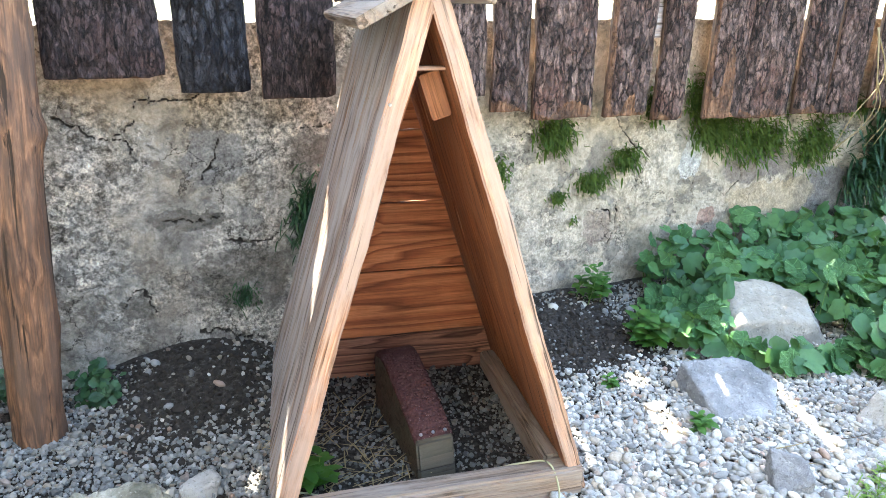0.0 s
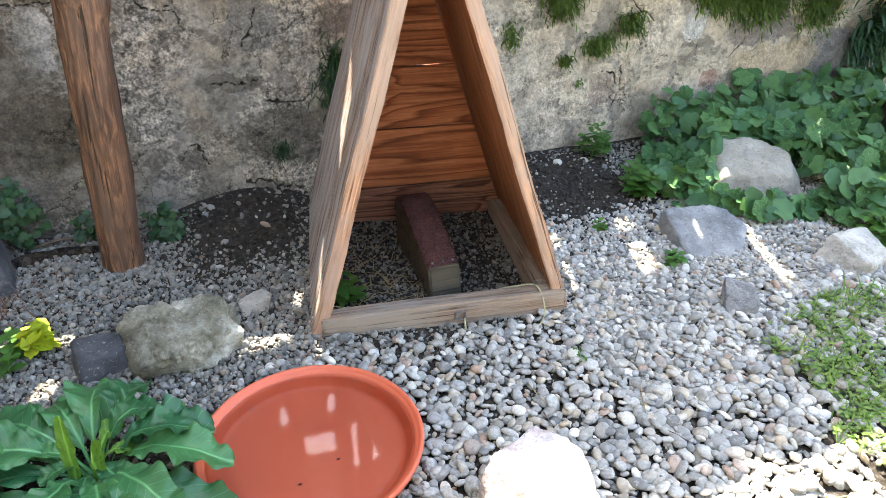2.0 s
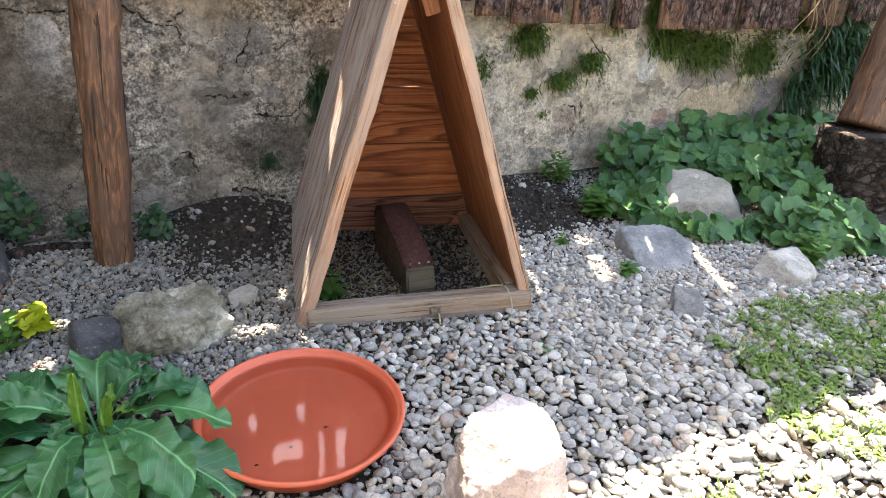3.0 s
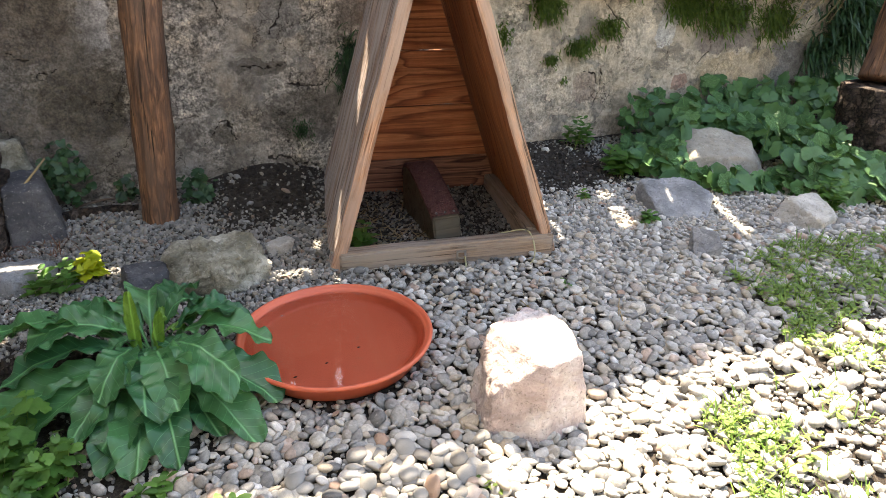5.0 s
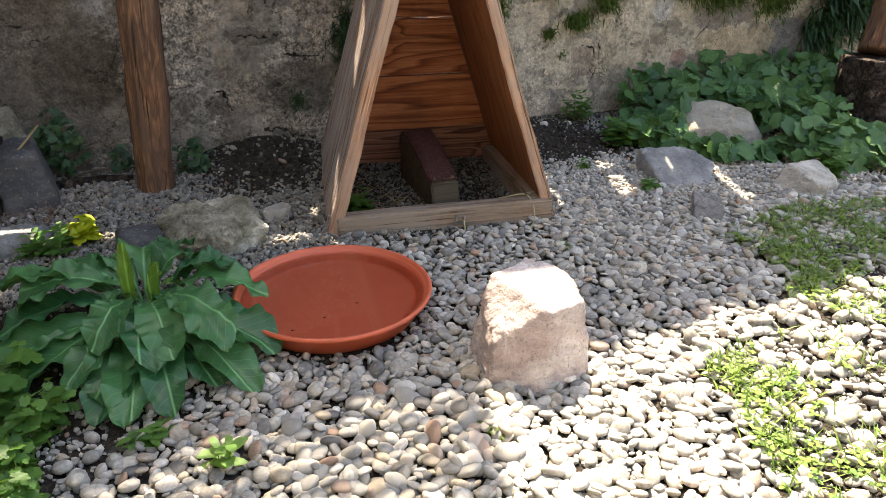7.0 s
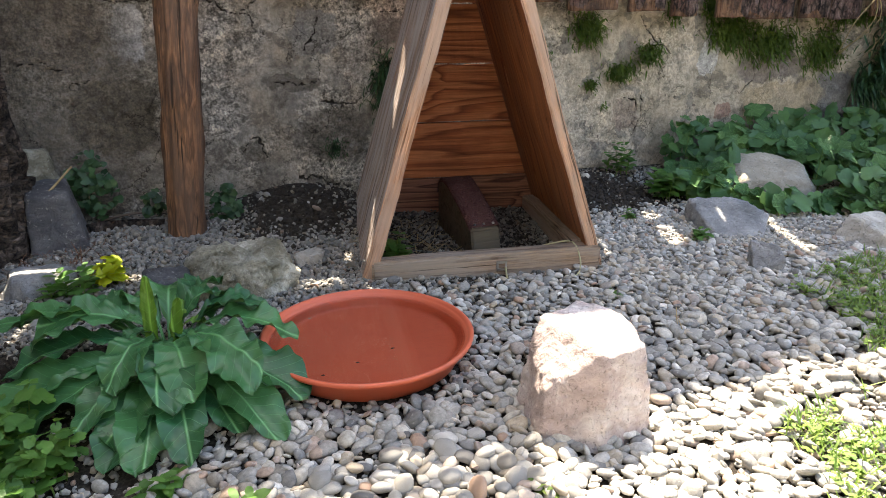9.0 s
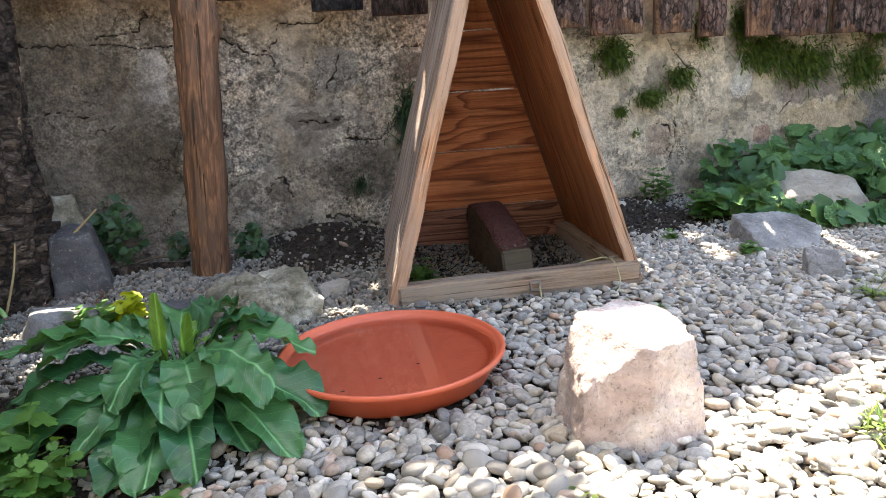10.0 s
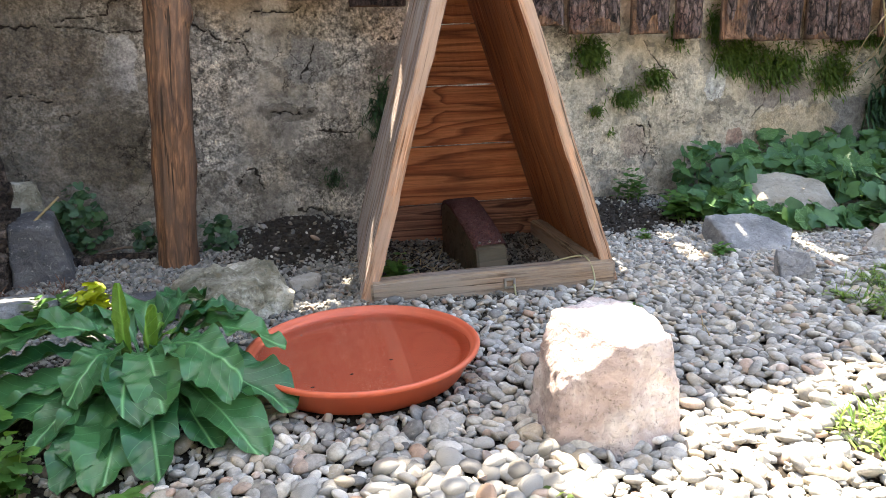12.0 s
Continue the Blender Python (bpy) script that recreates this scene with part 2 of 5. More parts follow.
def mat_stone(name, a, b, c3, scale=1.0, vein=0.5, rough=0.85):
    m = Mat(name, rough, spec=0.3)
    p = m.coord()
    w = m.vadd(p, m.noise(p, 6 * scale, 3, color=True), 0.12)
    c = m.ramp(m.noise(w, 5.5 * scale, 7, 0.68), (0.30, a), (0.50, b), (0.70, c3))
    st = m.noise(m.coord((2, 2, 15), src=w), 1.6 * scale, 4, 0.6)
    c = m.mix(vein, c, m.ramp(st, (0.35, 0.75), (0.62, 1.25)), "MULTIPLY")
    c = m.mix(m.ramp(m.noise(p, 120, 3, 0.7), (0.56, 0.0), (0.70, 0.55)), c, (0.06, 0.06, 0.055))
    c = m.mix(m.ramp(m.noise(p, 90, 3, 0.7), (0.60, 0.0), (0.72, 0.5)), c, (0.62, 0.60, 0.55))
    m.color(c)
    m.bump(m.noise(w, 16 * scale, 7, 0.7), 0.9, 0.022)
    m.bump(m.noise(p, 150, 3, 0.7), 0.4, 0.002)
    return m.m


def mat_pebble(name, src, warm=0.0, dark=1.0, detail=True):
    m = Mat(name, 0.62, spec=0.35)
    r = m.obrand() if src == "object" else m.island()
    d = dark
    c = m.ramp(r, (0.0, (0.10 * d, 0.10 * d, 0.098 * d)), (0.10, (0.30 * d, 0.295 * d, 0.275 * d)), (0.22, (0.178 * d, 0.178 * d, 0.17 * d)), (0.34, (0.44 * d, 0.415 * d, 0.36 * d)),
               (0.44, (0.23 * d, 0.225 * d, 0.205 * d)), (0.55, (0.34 * d, 0.335 * d, 0.315 * d)), (0.66, (0.37 * d, 0.315 * d, 0.24 * d)), (0.74, (0.142 * d, 0.142 * d, 0.138 * d)),
               (0.82, (0.50 * d, 0.485 * d, 0.45 * d)), (0.90, (0.255 * d, 0.25 * d, 0.23 * d)), (0.95, (0.30 * d, 0.20 * d, 0.145 * d)), (1.0, (0.66 * d, 0.645 * d, 0.595 * d)))
    if detail:
        p = m.coord()
        off = m.t.nodes.new("ShaderNodeCombineXYZ")
        m.put(off.inputs[2], m.math("MULTIPLY", r, 60.0))
        q = m.vadd(p, off.outputs[0])
        c = m.mix(0.9, c, m.ramp(m.noise(q, 75, 6, 0.75), (0.3, 0.55), (0.7, 1.4)), "MULTIPLY")
        c = m.mix(m.ramp(m.noise(m.coord((1, 1, 4), src=q), 40, 3), (0.60, 0.0), (0.66, 0.4)), c, (0.5, 0.49, 0.46))
        m.bump(m.noise(q, 220, 4, 0.7), 0.35, 0.002)
    m.color(c)
    return m.m


def mat_ground():
    m = Mat("gravelly_soil", 0.95, spec=0.1)
    p = m.coord()
    c = m.ramp(m.noise(p, 60, 6, 0.75), (0.3, (0.016, 0.013, 0.010)), (0.5, (0.045, 0.038, 0.032)), (0.7, (0.12, 0.107, 0.092)))
    far = m.ramp(m.noise(p, 0.6, 4), (0.35, (0.075, 0.09, 0.045)), (0.65, (0.15, 0.145, 0.10)))
    d = m.t.nodes.new("ShaderNodeVectorMath")
    d.operation = "DISTANCE"
    m.put(d.inputs[0], p)
    d.inputs[1].default_value = (0.6, 0.9, 0)
    c = m.mix(m.ramp(m.math("MULTIPLY", d.outputs["Value"], 0.1), (0.34, 0.0), (0.5, 1.0)), c, far)
    m.color(c)
    m.bump(m.noise(p, 130, 5, 0.8), 0.9, 0.008)
    return m.m


def mat_leaf(name, a, b, gloss=0.42, trans=0.25, src="object", veins=True, rays=False):
    m = Mat(name, gloss, spec=0.4)
    p = m.coord()
    r = m.obrand() if src == "object" else m.island()
    c = m.mix(r, a, b)
    c = m.mix(0.7, c, m.ramp(m.noise(p, 28, 4), (0.3, 0.7), (0.7, 1.3)), "MULTIPLY")
    if veins:
        # leaf length lies along x, the midrib at y = 0
        y = m.math("ABSOLUTE", m.sep(p, 1))
        rib = m.ramp(y, (0.0006, 1.0), (0.0028, 0.0))
        side = m.math("SUBTRACT", m.sep(p, 0), m.math("MULTIPLY", y, 0.9))
        lat = m.ramp(m.math("ABSOLUTE", m.math("SINE", m.math("MULTIPLY", side, 130.0))), (0.02, 0.35), (0.14, 0.0))
        c = m.mix(m.math("MAXIMUM", rib, lat), c, tuple(min(1, 2.0 * k + 0.04) for k in b))
        m.bump(m.math("ADD", rib, lat), 0.35, 0.003)
    if rays:
        # veins fanning out from the stalk of a unit leaf
        fan = m.math("ARCTAN2", m.sep(p, 1), m.math("ADD", m.sep(p, 0), 0.25))
        vein = m.ramp(m.math("ABSOLUTE", m.math("SINE", m.math("MULTIPLY", fan, 3.5))), (0.03, 0.7), (0.20, 0.0))
        c = m.mix(vein, c, tuple(min(1, 1.7 * k + 0.02) for k in b))
        c = m.mix(0.6, c, m.ramp(m.noise(p, 3.5, 4), (0.3, 0.6), (0.7, 1.35)), "MULTIPLY")
        m.bump(vein, 0.5, 0.05)
        m.bump(m.noise(p, 5, 3), 0.5, 0.12)
    m.color(c)
    m.bump(m.noise(p, 55, 3), 0.35, 0.004)
    t = m.t.nodes.new("ShaderNodeBsdfTranslucent")
    m.put(t.inputs[0], m.mix(0.5, c, (0.18, 0.32, 0.02)))
    s = m.t.nodes.new("ShaderNodeMixShader")
    s.inputs[0].default_value = trans
    out = m.t.nodes["Material Output"]
    m.put(s.inputs[1], m.b.outputs[0]), m.put(s.inputs[2], t.outputs[0]), m.put(out.inputs[0], s.outputs[0])
    return m.m


def mat_dish():
    m = Mat("terracotta_plastic", 0.42, spec=0.4)
    p = m.coord()
    c = m.mix(m.noise(p, 5, 4), (0.54, 0.108, 0.055), (0.62, 0.135, 0.07))
    c = m.mix(m.ramp(m.noise(p, 26, 5, 0.7), (0.60, 0.0), (0.75, 0.35)), c, (0.36, 0.16, 0.10))
    m.color(c)
    m.bump(m.noise(p, 90, 3), 0.1, 0.002)
    return m.m


def mat_water():
    m = Mat("water", 0.0, spec=0.5)
    m.b.inputs["Transmission Weight"].default_value = 1.0
    m.b.inputs["IOR"].default_value = 1.33
    m.color((0.97, 0.93, 0.90))
    p = m.coord()
    m.bump(m.noise(p, 9, 2), 0.05, 0.01)
    return m.m


def mat_stain_mat():
    m = Mat("studded_red_matting", 0.85, spec=0.15)
    p = m.coord()
    v = m.voronoi(p, 130)
    c = m.mix(m.noise(p, 60, 4), (0.042, 0.016, 0.016), (0.12, 0.058, 0.056))
    c = m.mix(m.ramp(v, (0.10, 0.5), (0.22, 0.0)), c, (0.30, 0.20, 0.19))
    m.color(c)
    m.bump(v, 0.9, 0.006)
    return m.m


def mat_plain(name, a, b, rough=0.6, metal=0.0, scale=40):
    m = Mat(name, rough, metal)
    m.color(m.mix(m.noise(m.coord(), scale, 4), a, b))
    return m.m


PLASTER = mat_plaster()
BARK = mat_bark("pine_bark", (0.082, 0.053, 0.047), (0.285, 0.192, 0.165), red=(0.28, 0.135, 0.10))
BARK_FLAKY = mat_bark("flaky_bark", (0.055, 0.040, 0.039), (0.165, 0.118, 0.112), 1.5, (0.15, 0.085, 0.075))
BARK_BLACK = mat_bark("blackened_bark", (0.022, 0.022, 0.026), (0.085, 0.083, 0.092), red=(0.045, 0.042, 0.048))
BARK_SCALY = mat_bark("scaly_bark", (0.045, 0.034, 0.028), (0.16, 0.125, 0.105), 0.75, (0.09, 0.06, 0.045))
WOOD_EDGE = wood("sawn_board_edge", [(0.0, (0.58, 0.345, 0.225)), (0.5, (0.50, 0.28, 0.17)), (0.88, (0.30, 0.14, 0.07)), (1.0, (0.52, 0.30, 0.19))], 7, knots=False, stretch=(0.9, 26, 26), fibre=1.0, grey=(0.42, 0.31, 0.25))
WOOD_IN = wood("orange_softwood", [(0.0, (0.46, 0.175, 0.08)), (0.45, (0.40, 0.14, 0.06)), (0.72, (0.27, 0.083, 0.035)), (0.86, (0.17, 0.050, 0.022)), (1.0, (0.42, 0.15, 0.066))], 11, stretch=(0.6, 3, 8), fibre=0.6, checks=0.15)
WOOD_IN_DAMP = wood("damp_softwood", [(0.0, (0.30, 0.145, 0.095)), (0.45, (0.25, 0.115, 0.074)), (0.75, (0.15, 0.062, 0.04)), (0.88, (0.075, 0.03, 0.02)), (1.0, (0.27, 0.125, 0.08))], 14, stretch=(0.5, 3, 11), fibre=0.7, checks=0.4)
WOOD_SIDE = wood("brown_softwood", [(0.0, (0.46, 0.195, 0.088)), (0.55, (0.38, 0.145, 0.06)), (0.88, (0.21, 0.068, 0.027)), (1.0, (0.41, 0.16, 0.068))], 7, stretch=(0.7, 10, 10), fibre=0.85, grey=(0.28, 0.125, 0.07))
WOOD_GREY = wood("weathered_grey_softwood", [(0.0, (0.40, 0.285, 0.225)), (0.5, (0.31, 0.215, 0.165)), (0.85, (0.15, 0.095, 0.07)), (1.0, (0.36, 0.255, 0.195))], 6, grey=(0.46, 0.425, 0.42), stretch=(1.6, 11, 11), fibre=0.8)
WOOD_SILL = wood("damp_grey_timber", [(0.0, (0.30, 0.215, 0.155)), (0.6, (0.25, 0.175, 0.125)), (0.9, (0.12, 0.08, 0.055))], 7, grey=(0.33, 0.285, 0.245), knots=False, stretch=(0.5, 18, 18), fibre=0.9)
WOOD_POST = wood("peeled_pole_wood", [(0.0, (0.30, 0.155, 0.085)), (0.35, (0.23, 0.115, 0.062)), (0.68, (0.11, 0.057, 0.035)), (1.0, (0.27, 0.137, 0.075))], 4, grey=(0.115, 0.075, 0.056), stretch=(6.5, 30, 30), knots=False, fibre=1.0, checks=0.95)
WOOD_BLOCK = wood("dark_block_wood", [(0.0, (0.10, 0.075, 0.055)), (0.6, (0.075, 0.055, 0.04)), (0.9, (0.035, 0.026, 0.019))], 8, grey=(0.085, 0.08, 0.06), knots=False)
STONE_WHITE = mat_stone("pinkish_quartzite", (0.35, 0.268, 0.25), (0.53, 0.44, 0.422), (0.78, 0.735, 0.71), 1.4, 0.55)
STONE_GREEN = mat_stone("lichened_boulder", (0.10, 0.09, 0.06), (0.28, 0.265, 0.205), (0.58, 0.56, 0.49), 1.7, vein=0.7)
STONE_BLUE = mat_stone("blue_grey_slate", (0.15, 0.155, 0.16), (0.25, 0.255, 0.262), (0.40, 0.40, 0.40), 1.4, vein=0.45)
STONE_DARK = mat_stone("dark_basalt", (0.045, 0.047, 0.052), (0.085, 0.087, 0.095), (0.17, 0.17, 0.178), 1.3, vein=0.3)
STONE_PALE = mat_stone("pale_limestone", (0.30, 0.28, 0.24), (0.43, 0.41, 0.37), (0.58, 0.56, 0.52))
STONE_WARM = mat_stone("weathered_fieldstone", (0.24, 0.215, 0.17), (0.34, 0.31, 0.255), (0.46, 0.43, 0.37))
PEBBLE_ONE = mat_pebble("river_pebble", "object", dark=1.08)
PEBBLE_MANY = mat_pebble("river_pebbles", "island", dark=1.08)
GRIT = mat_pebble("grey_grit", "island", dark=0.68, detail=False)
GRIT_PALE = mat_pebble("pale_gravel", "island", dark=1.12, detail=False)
GRIT_FINE = mat_pebble("fine_dark_grit", "island", dark=0.5, detail=False)
CRUMB = mat_plain("dark_soil_crumbs", (0.018, 0.014, 0.011), (0.05, 0.041, 0.034), 0.95, scale=25)
GROUND = mat_ground()
DOCK = mat_leaf("dock_leaf", (0.017, 0.095, 0.038), (0.05, 0.175, 0.060), 0.33, 0.16)
DOCK_NEW = mat_leaf("young_dock_leaf", (0.07, 0.19, 0.03), (0.11, 0.25, 0.035), 0.42, 0.3)
MALLOW = mat_leaf("mallow_leaf", (0.036, 0.13, 0.046), (0.105, 0.245, 0.078), 0.5, 0.22, veins=False, rays=True)
MALLOW_MANY = mat_leaf("mallow_leaves", (0.025, 0.095, 0.036), (0.09, 0.21, 0.066), 0.5, 0.25, "island", veins=False)
IVY = mat_leaf("dark_ivy_leaves", (0.014, 0.05, 0.024), (0.040, 0.105, 0.042), 0.45, 0.15, "island", veins=False)
WEED = mat_leaf("weed_leaves", (0.032, 0.115, 0.024), (0.085, 0.21, 0.038), 0.5, 0.3, "island", veins=False)
MINT = mat_leaf("mint_leaves", (0.12, 0.27, 0.055), (0.22, 0.38, 0.10), 0.5, 0.3, "island", veins=False)
YELLOW = mat_leaf("yellow_green_leaves", (0.34, 0.42, 0.02), (0.48, 0.50, 0.03), 0.5, 0.35, "island", veins=False)
GRASS = mat_leaf("lawn_blades", (0.07, 0.16, 0.028), (0.20, 0.29, 0.06), 0.55, 0.3, "island", veins=False)
MOSS = mat_leaf("hanging_moss", (0.030, 0.072, 0.012), (0.12, 0.18, 0.032), 0.7, 0.3, "island", veins=False)
STRAW = mat_plain("dry_straw", (0.22, 0.16, 0.08), (0.36, 0.28, 0.15), 0.8)
STALK = mat_plain("green_stalk", (0.10, 0.19, 0.04), (0.16, 0.26, 0.06), 0.6)
RUST = mat_plain("dead_red_brown_stems", (0.10, 0.045, 0.028), (0.20, 0.10, 0.06), 0.9)
STICK = mat_plain("rotting_stick_wood", (0.06, 0.045, 0.035), (0.15, 0.115, 0.09), 0.9)
DISH = mat_dish()
WATER = mat_water()
MATTING = mat_stain_mat()
STEEL = mat_plain("dull_zinc", (0.35, 0.35, 0.35), (0.5, 0.5, 0.5), 0.45, 1.0)
CORD = mat_plain("pale_green_cord", (0.30, 0.30, 0.17), (0.42, 0.40, 0.26), 0.8)


# ---- builders ----
def mesh_object(name, verts, faces, material, parent=None, smooth=False, mats=None, index=None):
    me = bpy.data.meshes.new(name)
    me.from_pydata([tuple(v) for v in verts], [], [tuple(f) for f in faces])
    for mt in (mats or [material]):
        me.materials.append(mt)
    if smooth:
        me.polygons.foreach_set("use_smooth", [True] * len(me.polygons))
    if index is not None:
        me.polygons.foreach_set("material_index", index)
    me.update()
    ob = new(name, me)
    ob.parent = parent
    return ob


def part(name, bm, material, parent, label="", smooth=False):
    me = bpy.data.meshes.new(name)
    bm.to_mesh(me)
    bm.free()
    for mt in (material if isinstance(material, (list, tuple)) else [material]):
        me.materials.append(mt)
    if smooth:
        me.polygons.foreach_set("use_smooth", [True] * len(me.polygons))
    ob = new(name, me)
    ob.parent = parent
    return tagged(ob, label)


def thing(name, m, label, category, group="", kind=""):
    ob = new(name)
    ob.empty_display_size = 0.05
    ob.matrix_world = m
    return tagged(ob, label, category, group, kind)


def tri_grid(nx, ny, wrap=False):
    """Faces of an nx by ny lattice of points, x fastest."""
    return [(j * nx + i, j * nx + (i + 1) % nx, (j + 1) * nx + (i + 1) % nx, (j + 1) * nx + i) for j in range(ny - 1) for i in range(nx if wrap else nx - 1)]


def fbm(p, scale, octaves=4):
    return noise.fractal(Vector(p) * scale, 0.9, 2.1, octaves, noise_basis="PERLIN_ORIGINAL")


def ground_z(x, y):
    z = 0.02 + 0.045 * (min(max(y, 0.0), 2.4) - 0.5)
    if y > 2.5:
        z -= min((y - 2.5) * 0.2, 0.25)
    z += 0.085 * math.exp(-((x - 0.16) / 0.27) ** 2 - ((y - 2.22) / 0.24) ** 2)
    z += 0.03 * math.exp(-((x + 0.6) / 0.5) ** 2 - ((y - 2.1) / 0.4) ** 2)
    z += 0.03 * math.exp(-((x - 1.45) / 0.35) ** 2 - ((y - 2.2) / 0.35) ** 2)
    return z + 0.007 * fbm((x, y, 0.0), 2.2, 3) * (1 if abs(x) < 6 and abs(y) < 6 else 0)


def box_bm(lx, ly, lz, bevel=0.004, wobble=0.0, cuts=0, seed=0):
    """A box from the origin's centre, its edges worn."""
    bm = bmesh.new()
    bmesh.ops.create_cube(bm, size=1)
    bmesh.ops.scale(bm, vec=(lx, ly, lz), verts=bm.verts)
    if cuts:
        longest = max(range(3), key=lambda i: (lx, ly, lz)[i])
        es = [e for e in bm.edges if abs((e.verts[0].co - e.verts[1].co)[longest]) > 1e-6]
        bmesh.ops.subdivide_edges(bm, edges=es, cuts=cuts, use_grid_fill=True)
    if bevel:
        sharp = [e for e in bm.edges if len(e.link_faces) == 2 and e.calc_face_angle() > 0.5]
        bmesh.ops.bevel(bm, geom=sharp, offset=bevel, segments=2, affect="EDGES")
    if wobble:
        for v in bm.verts:
            v.co += noise.noise_vector(v.co * 5 + Vector((seed * 7.1, 0, 0))) * wobble + noise.noise_vector(v.co * 26 + Vector((seed, 3, 0))) * wobble * 0.35
    return bm


def tube_bm(pts, r0, r1=None, sides=6):
    """A round strand through the points."""
    bm = bmesh.new()
    pts = [Vector(p) for p in pts]
    r1 = r0 if r1 is None else r1
    rings = []
    for i, p in enumerate(pts):
        d = (pts[min(i + 1, len(pts) - 1)] - pts[max(i - 1, 0)]).normalized()
        a = d.orthogonal().normalized()
        b = d.cross(a)
        r = r0 + (r1 - r0) * i / max(1, len(pts) - 1)
        rings.append([bm.verts.new(p + (a * math.cos(t) + b * math.sin(t)) * r) for t in (2 * math.pi * k / sides for k in range(sides))])
    for ra, rb in zip(rings, rings[1:]):
        for k in range(sides):
            bm.faces.new((ra[k], ra[(k + 1) % sides], rb[(k + 1) % sides], rb[k]))
    bm.faces.new(rings[0][::-1]), bm.faces.new(rings[-1])
    return bm


def curve_pts(ctrl, n=24):
    """Points on a smooth line through the control points."""
    c = [Vector(p) for p in ctrl]
    c = [c[0] * 2 - c[1]] + c + [c[-1] * 2 - c[-2]]
    out = []
    segs = len(c) - 3
    for k in range(n + 1):
        u = k / n * segs
        i = min(int(u), segs - 1)
        t = u - i
        p0, p1, p2, p3 = c[i:i + 4]
        out.append(0.5 * ((2 * p1) + (p2 - p0) * t + (2 * p0 - 5 * p1 + 4 * p2 - p3) * t * t + (3 * p1 - p0 - 3 * p2 + p3) * t ** 3))
    return out


def rock(name, loc, planes, material, label, size=(1, 1, 1), rz=0, rough=0.012, seed=0, soft=26, level=5, category="stone", group=""):
    """A stone cut by planes (nx, ny, nz, distance), with worn edges and a broken skin."""
    bm = bmesh.new()
    bmesh.ops.create_icosphere(bm, subdivisions=level, radius=1)
    pl = [(Vector(p[:3]).normalized(), p[3]) for p in planes]
    for v in bm.verts:
        d = v.co.normalized()
        acc = sum(max(n.dot(d) / k, 0.0) ** soft for n, k in pl) ** (1 / soft)
        q = d / max(acc, 0.2)
        q = Vector((q.x * size[0], q.y * size[1], q.z * size[2]))
        s = Vector((seed * 3.7, seed * 1.9, 0))
        q += d * (rough * fbm(q + s, 7, 4) + rough * 0.5 * fbm(q + s, 24, 4) + rough * 0.25 * fbm(q * 1.0 + s, 70, 2))
        v.co = q
    ob = part(name, bm, material, None, smooth=True)
    ob.matrix_world = pose(*loc, 0, 0, rz)
    return tagged(ob, label, category, group)


def round_planes(seed, n=11, flat=0.55):
    rr = random.Random(seed)
    out = [(0, 0, 1, flat), (0, 0, -1, flat)]
    for k in range(n):
        a = 2 * math.pi * (k + rr.uniform(-0.3, 0.3)) / n
        out.append((math.cos(a), math.sin(a), rr.uniform(-0.45, 0.6), rr.uniform(0.78, 1.0)))
    return out


# ---- ground: one sheet to the horizon ----
def axis_steps(lo, hi, step, far):
    near = list(np.arange(lo, hi + 1e-6, step))
    grow = [0.1, 0.3, 0.7, 1.5, 3, 7, 16, 40, 100, far]
    return [lo - g for g in reversed(grow)] + near + [hi + g for g in grow]


gx, gy = axis_steps(-1.9, 4.2, 0.035, 400), axis_steps(-1.6, 2.7, 0.035, 400)
ground = mesh_object("ground", [(x, y, ground_z(x, y)) for y in gy for x in gx], tri_grid(len(gx), len(gy)), GROUND, smooth=True)
tagged(ground, "dark gravelly soil of the yard, under pebbles and plants", "ground", kind="structure")

# ---- the rendered wall ----
WALL_Y, WALL_TOP = 2.26, 1.185
CRACKS = [
    [(-0.14, 0.93), (-0.08, 0.91), (-0.06, 0.87), (0.0, 0.86), (0.045, 0.873), (0.073, 0.917), (0.082, 0.965), (0.14, 0.978)],
    [(0.0, 0.86), (0.05, 0.85), (0.053, 0.82)],
    [(0.14, 0.965), (0.25, 0.97), (0.27, 0.99)],
    [(0.31, 0.834), (0.29, 0.783), (0.25, 0.725)],
    [(0.52, 0.855), (0.58, 0.86), (0.69, 0.87)],
    [(0.12, 0.605), (0.17, 0.595), (0.21, 0.576), (0.30, 0.605)],
    [(0.30, 0.53), (0.40, 0.50), (0.45, 0.505), (0.52, 0.57)],
    [(-0.06, 0.30), (0.0, 0.37), (0.03, 0.383), (0.075, 0.32)],
    [(0.19, 0.213), (0.28, 0.195), (0.33, 0.158), (0.41, 0.162)],
    [(-0.95, 0.935), (-0.74, 0.928), (-0.48, 0.923), (-0.40, 0.90), (-0.30, 0.907)],
    [(-0.56, 0.95), (-0.48, 0.957), (-0.40, 0.975), (-0.37, 1.02)],
    [(-0.75, 0.693), (-0.68, 0.696), (-0.63, 0.674)],
    [(-0.61, 0.608), (-0.54, 0.64)],
    [(1.73, 0.447), (1.81, 0.447), (1.82, 0.39)],
    [(1.852, 0.47), (1.862, 0.35), (1.82, 0.265)],
    [(1.81, 0.815), (1.89, 0.725), (2.0, 0.645)],
    [(2.51, 0.60), (2.526, 0.49), (2.42, 0.44)],
    [(3.0, 0.33), (3.10, 0.306), (3.23, 0.252)],
]


